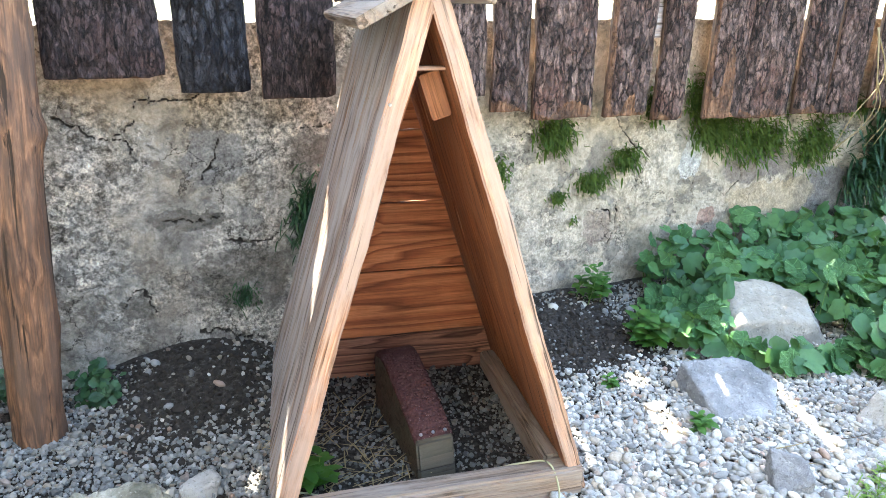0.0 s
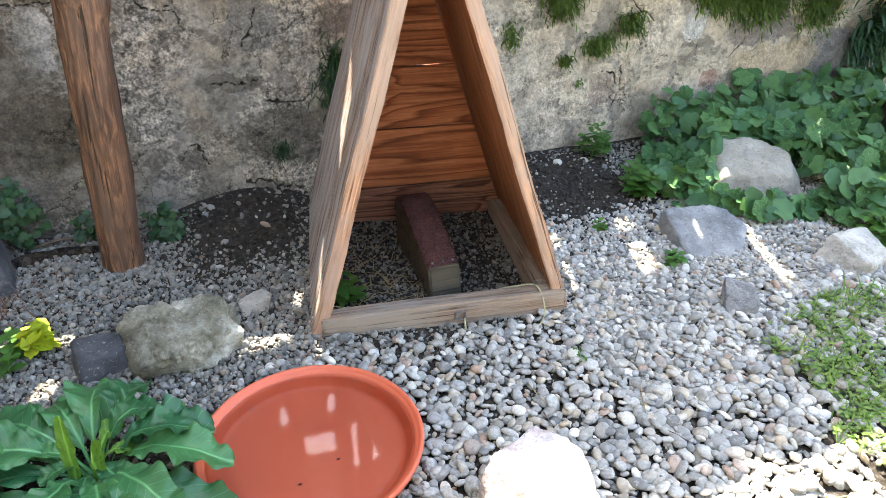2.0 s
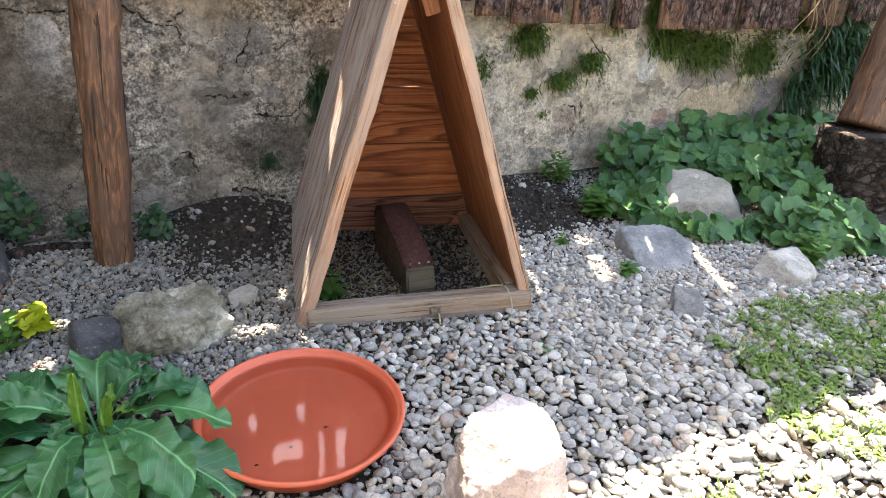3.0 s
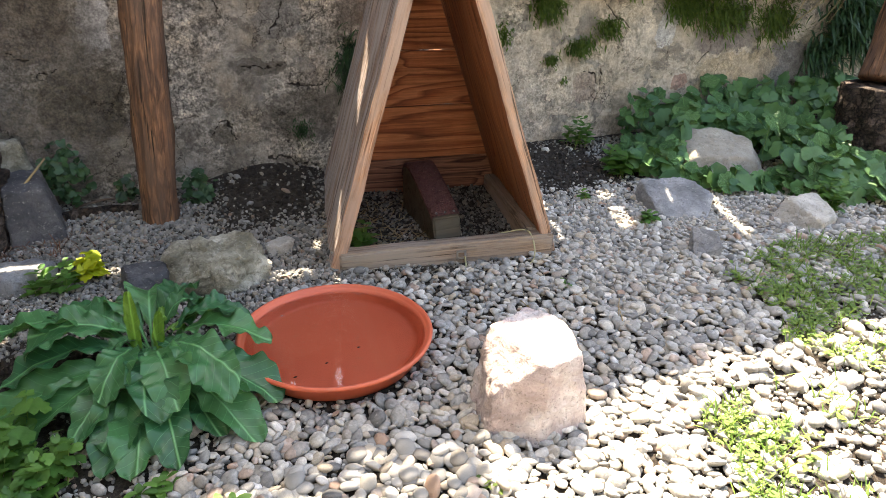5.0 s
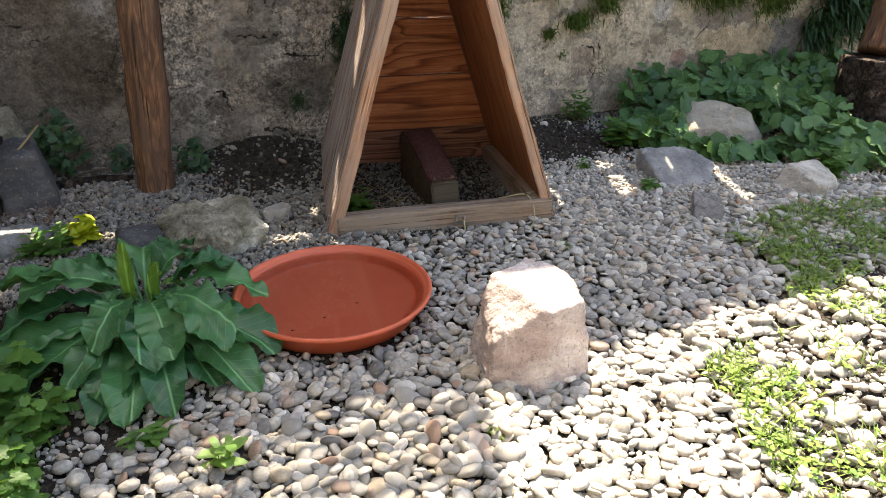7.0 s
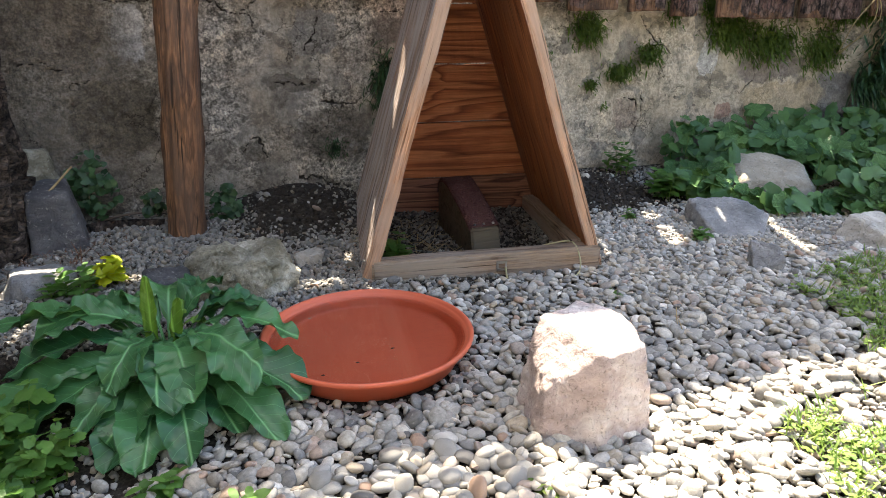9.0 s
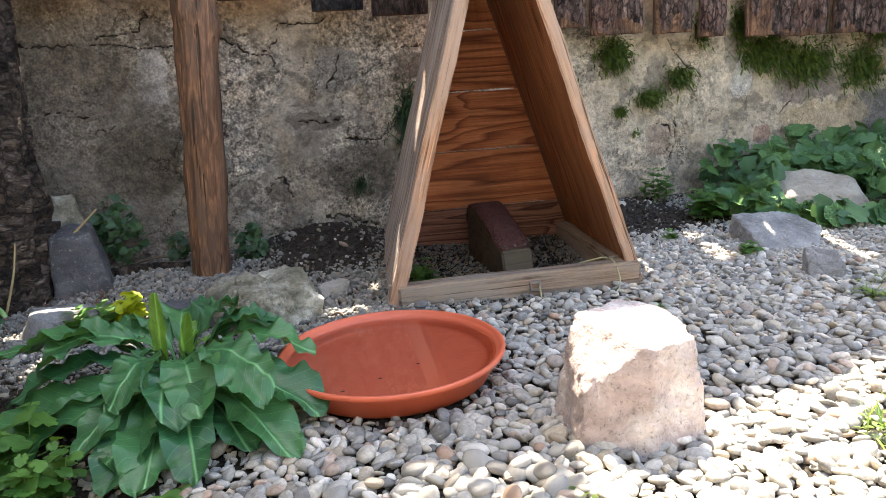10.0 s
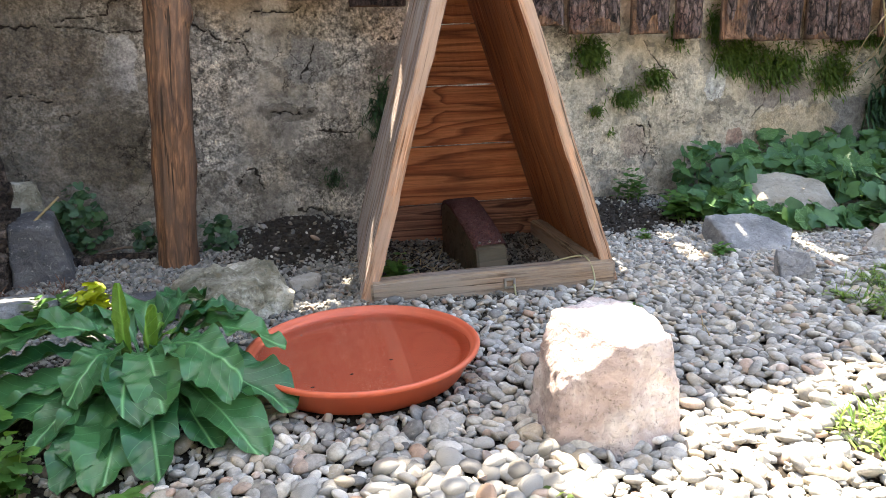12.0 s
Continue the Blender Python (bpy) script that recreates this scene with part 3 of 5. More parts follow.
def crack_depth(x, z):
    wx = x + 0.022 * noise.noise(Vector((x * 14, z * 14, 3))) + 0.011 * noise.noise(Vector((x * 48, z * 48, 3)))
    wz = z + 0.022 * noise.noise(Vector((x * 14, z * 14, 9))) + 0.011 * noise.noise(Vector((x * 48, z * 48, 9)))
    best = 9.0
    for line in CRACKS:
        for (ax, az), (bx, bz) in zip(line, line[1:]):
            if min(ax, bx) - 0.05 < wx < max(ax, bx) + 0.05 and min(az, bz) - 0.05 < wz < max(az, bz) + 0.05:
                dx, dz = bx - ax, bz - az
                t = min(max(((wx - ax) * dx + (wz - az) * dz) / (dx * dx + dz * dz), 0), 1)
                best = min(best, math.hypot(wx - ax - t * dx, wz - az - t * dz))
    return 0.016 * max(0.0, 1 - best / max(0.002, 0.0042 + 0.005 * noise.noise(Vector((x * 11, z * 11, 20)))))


def wall_y(x, z):
    """The wavy face of the plaster."""
    return WALL_Y + 0.022 * fbm((x, z, 5.0), 1.6, 3) + 0.008 * fbm((x, z, 1.0), 7, 4)


wx_ = [-6.0, -4.0, -2.5, -1.9, -1.5] + list(np.arange(-1.3, -0.9, 0.01)) + list(np.arange(-0.9, 2.95, 0.0048)) + list(np.arange(2.96, 3.6, 0.01)) + [3.8, 4.2, 5, 7, 9]
wz_ = [-0.4, 0.0] + list(np.arange(0.04, 0.2, 0.008)) + list(np.arange(0.2, 1.1, 0.0048)) + list(np.arange(1.105, WALL_TOP, 0.008)) + [WALL_TOP]
wv = [(x, wall_y(x, z) + crack_depth(x, z) + 0.004 * fbm((x, z, 2.0), 34, 2), z + (0.02 * fbm((x, 0, 0), 4, 3) if z == WALL_TOP else 0)) for z in wz_ for x in wx_]
nxw = len(wx_)
top0 = len(wv) - nxw
wf = tri_grid(nxw, len(wz_))
n0 = len(wv)
wv += [(x, WALL_Y + 0.42, wv[top0 + i][2]) for i, x in enumerate(wx_)] + [(x, WALL_Y + 0.42, -0.4) for x in wx_]
wf += [(top0 + i, top0 + i + 1, n0 + i + 1, n0 + i) for i in range(nxw - 1)]
wf += [(n0 + i, n0 + i + 1, n0 + nxw + i + 1, n0 + nxw + i) for i in range(nxw - 1)]
wall = mesh_object("wall_north", wv, wf, PLASTER, smooth=True)
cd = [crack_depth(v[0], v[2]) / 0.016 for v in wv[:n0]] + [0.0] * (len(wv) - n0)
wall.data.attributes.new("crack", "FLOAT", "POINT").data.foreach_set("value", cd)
tagged(wall, "old cracked grey plaster garden wall with ochre stains", "wall", kind="structure")


# unseen plain walls beside and behind the camera, added to cut sky light
for nm, lx, ly, h, loc in (("wall_west", 0.3, 5.5, 4.8, (-1.56, -0.52, 0)), ("wall_south", 7.5, 0.3, 2.3, (1.8, -3.6, 0))):
    ob = part(nm, box_bm(lx, ly, h + 0.4, 0.02), PLASTER, None)
    ob.location = (loc[0], loc[1], h / 2 - 0.2)
    tagged(ob, "plain old plaster wall, unseen, added to cut sky light", "wall", kind="structure")

# ---- the slab fence on the wall ----
KNOTS = [(1.262, 1.015, 0.035), (1.497, 1.105, 0.04), (1.965, 1.085, 0.036), (0.64, 1.07, 0.03), (2.45, 1.06, 0.03)]


def bark_relief(x, z, ph):
    """Knobbly plates with fissures between them, and ringed knots."""
    q = Vector((x + 0.010 * noise.noise(Vector((x * 60, z * 40, ph))), ph, z * 0.42 + 0.010 * noise.noise(Vector((x * 40, z * 40, ph + 3)))))
    d = noise.voronoi(q * 40)[0]
    plate = min(1.0, (d[1] - d[0]) * 2.4)
    h = 0.002 + 0.012 * plate * (0.6 + 0.4 * noise.noise(q * 60)) + 0.007 * fbm(q, 18, 3)
    for kx, kz, kr in KNOTS:
        r = math.hypot(x - kx, (z - kz) * 0.85) / kr
        if r < 1.3:
            h = h * min(1, max(0, r - 0.9) * 2.5) + (1 - max(0, r - 0.9) / 0.4 if r > 0.9 else 1) * (0.010 + 0.007 * math.cos(r * 11) * (1.2 - r))
    return h


def plank(x0, x1, zb, zt, parent, mat, seed, peel=0.05, lean=0.0, thick=0.035, upper=None, left_peel=False):
    """A bark-covered waney slab: bark in front, sawn wood behind and at the foot."""
    w = x1 - x0
    fine = 1.40 if x1 < 3.2 and x0 > -1.1 else zb
    nx = max(9, int(w / 0.008)) if fine > zb else 12
    zs = ([zb + k * 0.0095 for k in range(int((fine - zb) / 0.0095))] if fine > zb else [zb]) + list(np.linspace(max(fine, zb + 0.05), zt, 14))
    verts, bare = [], []
    rr = random.Random(seed)
    ph = rr.uniform(0, 99)
    for z in zs:
        a = 0.007 * fbm((z, ph, 0), 6, 3) + lean * (min(z, 1.3) - zb)
        b = w + 0.007 * fbm((z, ph, 8), 6, 3) + lean * (min(z, 1.3) - zb)
        if upper:
            k = min(max((z - 1.25) / 0.03, 0), 1)
            a, b = a + (upper[0] - x0 - a) * k, b + (upper[1] - x0 - b) * k
        for i in range(nx):
            u = i / (nx - 1)
            x = a + (b - a) * u
            arch = math.sqrt(max(0.0, 1 - (2 * u - 1) ** 2))
            top = peel * (0.5 + 1.3 * noise.noise(Vector((x * 11, ph, 1)))) * ((2.2 if u < 0.6 else 0.3) if left_peel else 1)
            k = min(max(0.5 + (zb + top - z) / 0.03, 0), 1) if peel else 0.0
            if left_peel and u < 0.08:
                k = 1.0
            out = thick * (0.35 + 0.65 * arch) + (1 - k) * bark_relief(x0 + x, z, ph) * min(1, 6 * u, 6 * (1 - u)) + 0.002
            verts.append((x, -out, z + (0.006 * fbm((x, ph, 4.0), 30, 2) if z == zb else 0)))
            bare.append(k)
    nzs = len(zs)
    faces = tri_grid(nx, nzs)
    idx = [0] * len(faces)
    k = len(verts)
    verts += [(verts[j * nx][0], 0, zs[j]) for j in range(nzs)] + [(verts[j * nx + nx - 1][0], 0, zs[j]) for j in range(nzs)]
    bare += [1.0] * (2 * nzs)
    for j in range(nzs - 1):
        faces.append((k + j, j * nx, (j + 1) * nx, k + j + 1)), idx.append(1)
        faces.append((j * nx + nx - 1, k + nzs + j, k + nzs + j + 1, (j + 1) * nx + nx - 1)), idx.append(1)
        faces.append((k + j, k + j + 1, k + nzs + j + 1, k + nzs + j)), idx.append(1)
    faces.append([k + nzs] + list(range(nx - 1, -1, -1)) + [k]), idx.append(1)
    ob = mesh_object("plank", verts, faces, None, parent, True, [mat, WOOD_RAW_Z], idx)
    ob.data.attributes.new("peel", "FLOAT", "POINT").data.foreach_set("value", bare)
    ob.location = (x0, 2.165, 0)
    return ob


def wood_upright():
    """Weathered slab wood whose grain runs along local z."""
    m = Mat("raw_slab_wood", 0.8, spec=0.2)
    q = m.coord()
    c = m.mix(m.noise(m.coord((60, 60, 3), src=q), 1.0, 4, 0.65), (0.06, 0.036, 0.026), (0.19, 0.115, 0.075))
    c = m.mix(0.7, c, m.ramp(m.noise(q, 16, 4), (0.3, 0.5), (0.7, 1.3)), "MULTIPLY")
    m.color(c)
    m.bump(m.noise(m.coord((160, 160, 6), src=q), 1.0, 3), 0.5, 0.003)
    return m.m


WOOD_RAW_Z = wood_upright()
FENCE_TOP = 2.92
fence = thing("fence", pose(0, 0, 0), "dark bark-covered pine slab fence hung on the wall", "fence", kind="structure")
# unseen upper edges are set to shape sun patches; the 0.66 slab is added
SLABS = [  # left, right, foot, blackened, peeled height, lean, edges above eye height
    (-1.62, -1.36, 1.08, 0, 0.02, 0, None), (-1.32, -1.05, 1.06, 0, 0, 0, None), (-1.02, -0.77, 1.07, 0, 0.02, 0, None), (-0.74, -0.47, 1.07, 0, 0, 0, None), (-0.45, -0.155, 1.06, 0, 0.02, 0, (-0.45, -0.275)),
    (-0.126, 0.166, 1.045, 0, 0.0, 0, (-0.175, 0.265)), (0.203, 0.397, 0.995, 1, 0.0, 0, (0.415, 0.49)), (0.432, 0.651, 0.97, 0, 0.0, 0, (0.52, 0.585)), (0.66, 0.70, 1.24, 0, 0.0, 0, (0.636, 0.935)), (0.94, 1.168, 0.945, 0, 0.0, 0.01, None),
    (1.195, 1.335, 0.888, 0, 0.03, 0.015, None), (1.361, 1.61, 0.852, 0, 0.05, 0.0, None), (1.668, 1.86, 0.845, 0, 0.07, 0.03, None), (1.895, 2.035, 0.82, 0, 0.05, 0.04, (1.893, 2.09)),
    (2.149, 2.335, 0.81, 0, 0.13, 0.03, (2.13, 2.335)), (2.338, 2.615, 0.80, 0, 0.03, 0.04, (2.315, 2.65)), (2.650, 2.84, 0.80, 0, 0.05, 0.02, None), (2.852, 3.05, 0.79, 0, 0.0, 0.04, None), (3.13, 3.40, 0.80, 0, 0.1, 0.0, None),
    (3.43, 3.7, 0.82, 0, 0, 0, None), (3.73, 4.0, 0.8, 0, 0.04, 0, None), (4.04, 4.3, 0.83, 0, 0, 0, None), (4.33, 4.62, 0.8, 0, 0, 0, None),
]
# the five west slabs run higher, out of view, to shade the weeds
for k, (a, b, zf, blk, peel, lean, upper) in enumerate(SLABS):
    plank(a, b, zf, FENCE_TOP + (0.42 if k < 5 else 0), fence, BARK_BLACK if blk else BARK_FLAKY if k in (5, 7) else BARK, k, peel, lean, upper=upper, left_peel=k in (12, 14))
# unseen boarding (upper part) and rail behind the slabs, added to block sun
for x0, x1, rows in ((-1.8, -0.14, (FENCE_TOP, FENCE_TOP + 0.42)), (-1.8, 1.995, (1.63, 1.95, 2.27, 2.60, FENCE_TOP)), (2.0, 4.8, (2.0, 2.3, 2.6, FENCE_TOP))):
    for z0, z1 in zip(rows, rows[1:]):
        part("board", box_bm(x1 - x0, 0.022, z1 - z0 - 0.004, 0.003), WOOD_GREY, fence).location = ((x0 + x1) / 2, 2.18, (z0 + z1) / 2)
# unseen slatted screen over the fence, added to half-shade the near pebbles
for x in (-0.10, 0.40, 0.88):
    part("batten", box_bm(0.028, 0.014, 1.14, 0.002), WOOD_GREY, fence).location = (x, 2.199, 3.27)
for k in range(9):
    part("lath", box_bm(1.06, 0.006, 0.066, 0.001), WOOD_GREY, fence).location = (0.39, 2.189, 2.965 + 0.096 * k)
# short unseen boards, added to trim the sun patch on the slate
for z0, z1 in ((1.12, 1.40), (1.53, 1.626)):
    part("board", box_bm(0.22, 0.022, z1 - z0, 0.003), WOOD_GREY, fence).location = (1.885, 2.18, (z0 + z1) / 2)
for rx0, rx1, rz in ((-1.8, 1.1, 1.325), (1.1, 4.8, 1.32)):
    part("rail", box_bm(rx1 - rx0, 0.05, 0.08, 0.005), WOOD_GREY, fence).location = ((rx0 + rx1) / 2, 2.22, rz)
# unseen board, added to shorten the sun patches left of the shelter
part("board", box_bm(0.92, 0.022, 0.155, 0.003), WOOD_GREY, fence).location = (0.03, 2.18, 1.55)

# ---- the A-shaped shelter ----
SHELTER = Matrix.Translation((0.62, 1.315, 0)) @ Matrix.Rotation(radians(-11.5), 4, "Z")
shelter = thing("bird_shelter", SHELTER, "open A-shaped wooden bird shelter of weathered boards on gravel", "shelter")
APEX = 1.255


def side_board(name, foot, head, d0, d1, thick, inward, mats, zfoot=0.02, seed=0, label=""):
    """A board leaning from its foot to the ridge, between the depths d0 and d1; grain along its length."""
    a, b = Vector((foot, 0, zfoot)), Vector((head, 0, APEX))
    ax = (b - a).normalized()
    inn = Vector((ax.z, 0, -ax.x)) * inward
    length = (b - a).length
    bm = box_bm(length, d1 - d0, thick, 0.004 if d0 == 0 else 0.0015, 0.005 if d0 == 0 else 0.003, 60, 1)
    me = bpy.data.meshes.new(name)
    for f in bm.faces:
        n = f.normal
        f.material_index = 2 if abs(n.y) > 0.7 else (1 if n.z > 0.5 else 0)
    bm.to_mesh(me)
    bm.free()
    for m in mats:
        me.materials.append(m)
    ob = new(name, me)
    ob.parent = shelter
    y = Vector((0, 1, 0))
    z = ax.cross(y)
    c = (a + b) / 2 + inn * thick / 2 + y * (d0 + d1) / 2
    ob.matrix_basis = Matrix.Translation(c) @ Matrix((ax, y, z)).transposed().to_4x4()
    return tagged(ob, label)


# left slope: the local upper face is the outer one there; right slope: the inner
for k, (d0, d1) in enumerate(((0.0, 0.262), (0.2625, 0.515), (0.5155, 0.765))):
    side_board("side_board", -0.418, -0.048, d0, d1, 0.042 if k == 0 else 0.034, 1, (WOOD_SIDE, WOOD_GREY, WOOD_EDGE), seed=k, label="grey weathered outside, pale sawn edge" if k == 0 else "")
    side_board("side_board", 0.408, 0.018, d0, d1, 0.038 if k == 0 else 0.030, -1, (WOOD_GREY, WOOD_SIDE, WOOD_EDGE), seed=k + 7, label="orange-brown inside, pale sawn edge" if k == 0 else "")


def half_width(z):
    """Inner half-widths of the A at a height."""
    u = (z - 0.02) / (APEX - 0.02)
    return -0.418 + 0.37 * u + 0.040, 0.408 - 0.39 * u - 0.040


# horizontal boards of the back
seams = [0.035, 0.226, 0.448, 0.668, 0.887, 1.04]
for k, (z0, z1) in enumerate(zip(seams, seams[1:])):
    za, zb = z0 + 0.003, z1 - 0.003
    l0, r0 = half_width(za)
    l1, r1 = half_width(zb)
    bm = bmesh.new()
    n = 14
    ring = []
    for y in (0.0, 0.024):
        ring.append([[bm.verts.new((l + (r - l) * i / n, y + 0.003 * noise.noise(Vector((i * 0.7, z * 9, k))), z + 0.003 * noise.noise(Vector((i * 0.5, z * 7, k + 5))))) for i in range(n + 1)] for l, r, z in ((l0, r0, za), (l1, r1, zb))])
    (f0, f1), (b0, b1) = ring
    for i in range(n):
        bm.faces.new((f0[i], f0[i + 1], f1[i + 1], f1[i]))
        bm.faces.new((b0[i], b1[i], b1[i + 1], b0[i + 1]))
        bm.faces.new((f1[i], f1[i + 1], b1[i + 1], b1[i]))
        bm.faces.new((f0[i], b0[i], b0[i + 1], f0[i + 1]))
    bm.faces.new((f0[0], f1[0], b1[0], b0[0])), bm.faces.new((f0[n], b0[n], b1[n], f1[n]))
    bmesh.ops.bevel(bm, geom=[e for e in bm.edges if e.calc_face_angle(0) > 0.9], offset=0.002, segments=1, affect="EDGES")
    ob = part("back_board", bm, WOOD_IN_DAMP if k == 0 else WOOD_IN, shelter, "damp darkened bottom board" if k == 0 else "")
    ob.location = (0, 0.65, 0)

# ridge caps, gable blocks, front sill, ground rail
cap = part("ridge_cap", box_bm(0.80, 0.15, 0.024, 0.003, 0.0015, 14, 3), WOOD_SILL, shelter, "grey weathered ridge board")
cap.matrix_basis = Matrix.Translation((-0.098, 0.36, APEX - 0.018)) @ Matrix(((0, 1, 0), (Vector((-0.88, 0, -0.475))), Vector((-0.475, 0, 0.88)))).transposed().to_4x4()
cap2 = part("ridge_cap", box_bm(0.78, 0.12, 0.022, 0.003, 0.0015, 14, 5), WOOD_SILL, shelter, "grey weathered ridge board")
cap2.matrix_basis = Matrix.Translation((0.052, 0.36, APEX + 0.018)) @ Matrix(((0, 1, 0), (Vector((-0.9, 0, 0.43))), Vector((0.43, 0, 0.9)))).transposed().to_4x4()
for sgn, off, ln in ((-1, -0.068, 0.115), (1, 0.012, 0.10)):
    b = part("gable_block", box_bm(ln, 0.03, 0.045, 0.003, 0.002, 4, sgn), WOOD_SIDE, shelter)
    b.matrix_basis = pose(off, 0.10, 1.055, 0, -72 if sgn < 0 else -108, 0)
part("crosspiece", box_bm(0.085, 0.03, 0.008, 0.002), WOOD_EDGE, shelter).matrix_basis = pose(-0.012, 0.06, 1.115)
sill = part("sill", box_bm(0.752, 0.062, 0.082, 0.007, 0.004, 20, 4), WOOD_SILL, shelter, "damp grey timber sill")
sill.matrix_basis = pose(0.004, 0.018, 0.088, 0, -1.0, 0)
rail = part("ground_rail", box_bm(0.60, 0.05, 0.085, 0.006, 0.004, 14, 6), WOOD_SILL, shelter, "damp grey timber rail")
rail.matrix_basis = pose(0.318, 0.345, 0.095, 0, 0, 90)
for x, z in ((-0.395, 0.13), (0.372, 0.15), (-0.10, 1.05)):
    nb = bmesh.new()
    bmesh.ops.create_cone(nb, cap_ends=True, segments=8, radius1=0.004, radius2=0.003, depth=0.006)
    part("nail", nb, STEEL, shelter).matrix_basis = pose(x, -0.001, z, 90)
bk = bmesh.new()
for x, z, w, h in ((0, 0.012, 0.034, 0.006), (0, -0.012, 0.034, 0.006), (-0.014, 0, 0.006, 0.026), (0.014, 0, 0.006, 0.026)):
    r = bmesh.ops.create_cube(bk, size=1)
    bmesh.ops.scale(bk, vec=(w, 0.006, h), verts=r["verts"])
    bmesh.ops.translate(bk, vec=(x, 0, z), verts=r["verts"])
part("staple_plate", bk, STEEL, sill, "small zinc staple plate").matrix_basis = sill.matrix_basis.inverted() @ pose(0.045, -0.017, 0.088)

# ---- perch block under the shelter ----
perch = thing("perch_block", SHELTER @ pose(0.030, 0.115, 0.045, 0, 0, 9), "arched dark timber perch block with studded red matting", "perch")


def arc_block():
    """Side profile: low blunt nose in front, a curved back rising to the rear."""
    top = [(0.028, 0.118), (0.085, 0.148), (0.15, 0.176), (0.22, 0.203), (0.285, 0.224), (0.325, 0.229), (0.365, 0.219), (0.39, 0.195)]
    low = [(0.0, 0.0), (0.395, 0.0)]
    bm = bmesh.new()
    w = 0.052
    left = [bm.verts.new((-w, y, z)) for y, z in top] + [bm.verts.new((-w, y, z)) for y, z in low[::-1]]
    right = [bm.verts.new((w, y, z)) for y, z in top] + [bm.verts.new((w, y, z)) for y, z in low[::-1]]
    bm.faces.new(left), bm.faces.new(right[::-1])
    n = len(left)
    for i in range(n):
        bm.faces.new((left[i], right[i], right[(i + 1) % n], left[(i + 1) % n]))
    bmesh.ops.recalc_face_normals(bm, faces=bm.faces)
    bmesh.ops.bevel(bm, geom=[e for e in bm.edges if e.calc_face_angle(0) > 0.6], offset=0.006, segments=2, affect="EDGES")
    return bm, top


bm, top = arc_block()
part("block", bm, WOOD_BLOCK, perch)
bm = bmesh.new()
rows = []
for y, z in [(0.032, 0.124)] + [(y, z + 0.004) for y, z in top[1:]] + [(0.40, 0.16)]:
    rows.append([bm.verts.new((x, y, z + dz)) for x, dz in ((-0.054, -0.014), (-0.051, 0.002), (-0.02, 0.003), (0.02, 0.003), (0.051, 0.002), (0.054, -0.014))])
for a, b in zip(rows, rows[1:]):
    for i in range(5):
        bm.faces.new((a[i], a[i + 1], b[i + 1], b[i]))
matting = part("matting", bm, MATTING, perch, "studded dark red rubber matting", True)
for x in (-0.034, 0.0, 0.034):
    nb = bmesh.new()
    bmesh.ops.create_cone(nb, cap_ends=True, segments=10, radius1=0.0055, radius2=0.004, depth=0.004)
    part("washer", nb, STEEL, matting).matrix_basis = pose(x, 0.043, 0.1335, 27)

# ---- cord over the sill ----
cord = part("cord", tube_bm(curve_pts([(0.26, 1.50, 0.10), (0.33, 1.46, 0.10), (0.42, 1.43, 0.075), (0.55, 1.405, 0.072), (0.70, 1.37, 0.078), (0.79, 1.335, 0.115), (0.85, 1.305, 0.136), (0.905, 1.27, 0.145), (0.91, 1.225, 0.105), (0.89, 1.195, 0.065), (0.82, 1.16, 0.055)], 60), 0.0026, sides=6), CORD, None, smooth=True)
tagged(cord, "thin pale green cord trailing over the shelter's sill", "cord")
cord2 = part("cord", tube_bm(curve_pts([(0.665, 1.27, 0.09), (0.66, 1.25, 0.06), (0.64, 1.235, 0.055), (0.62, 1.22, 0.052)], 16), 0.003, sides=6), CORD, None, smooth=True)
tagged(cord2, "short pale green cord tied to the sill", "cord")

# ---- poles and stumps ----
def pole(name, base, head, r0, r1, mat, label, knots=(), rough=0.006, seed=0, category="post", sides=44, rings=90):
    """A round pole, its bark-free skin furrowed along the grain; grain along local x."""
    a, b = Vector(base), Vector(head)
    ax = (b - a).normalized()
    length = (b - a).length
    verts = []
    for j in range(rings + 1):
        x = length * j / rings
        for i in range(sides):
            t = 2 * math.pi * i / sides
            r = r0 + (r1 - r0) * j / rings
            r += rough * fbm((math.cos(t) * 1.2, math.sin(t) * 1.2, x * 1.2 + seed), 3.2, 4) * 1.6 + rough * 0.5 * fbm((math.cos(t) * 4, math.sin(t) * 4, x * 2 + seed), 3, 3)
            for kx, kt, kh in knots:
                da = math.atan2(math.sin(t - kt), math.cos(t - kt)) * r0
                q = ((x - kx) ** 2 + da ** 2) / 0.0009
                r += kh * math.exp(-q) - 0.6 * kh * math.exp(-q * 7)
            if j == 0:
                r *= 0.96
            verts.append((x, math.cos(t) * r, math.sin(t) * r))
    faces = tri_grid(sides, rings + 1, True)
    verts += [(0, 0, 0), (length, 0, 0)]
    m0 = len(verts) - 2
    faces += [(m0, (i + 1) % sides, i) for i in range(sides)] + [(m0 + 1, rings * sides + i, rings * sides + (i + 1) % sides) for i in range(sides)]
    ob = mesh_object(name, verts, faces, mat, None, True)
    y = Vector((0, -1, 0))
    y = (y - ax * y.dot(ax)).normalized()
    ob.matrix_world = Matrix.Translation(a) @ Matrix((ax, y, ax.cross(y))).transposed().to_4x4()
    return tagged(ob, label, category)


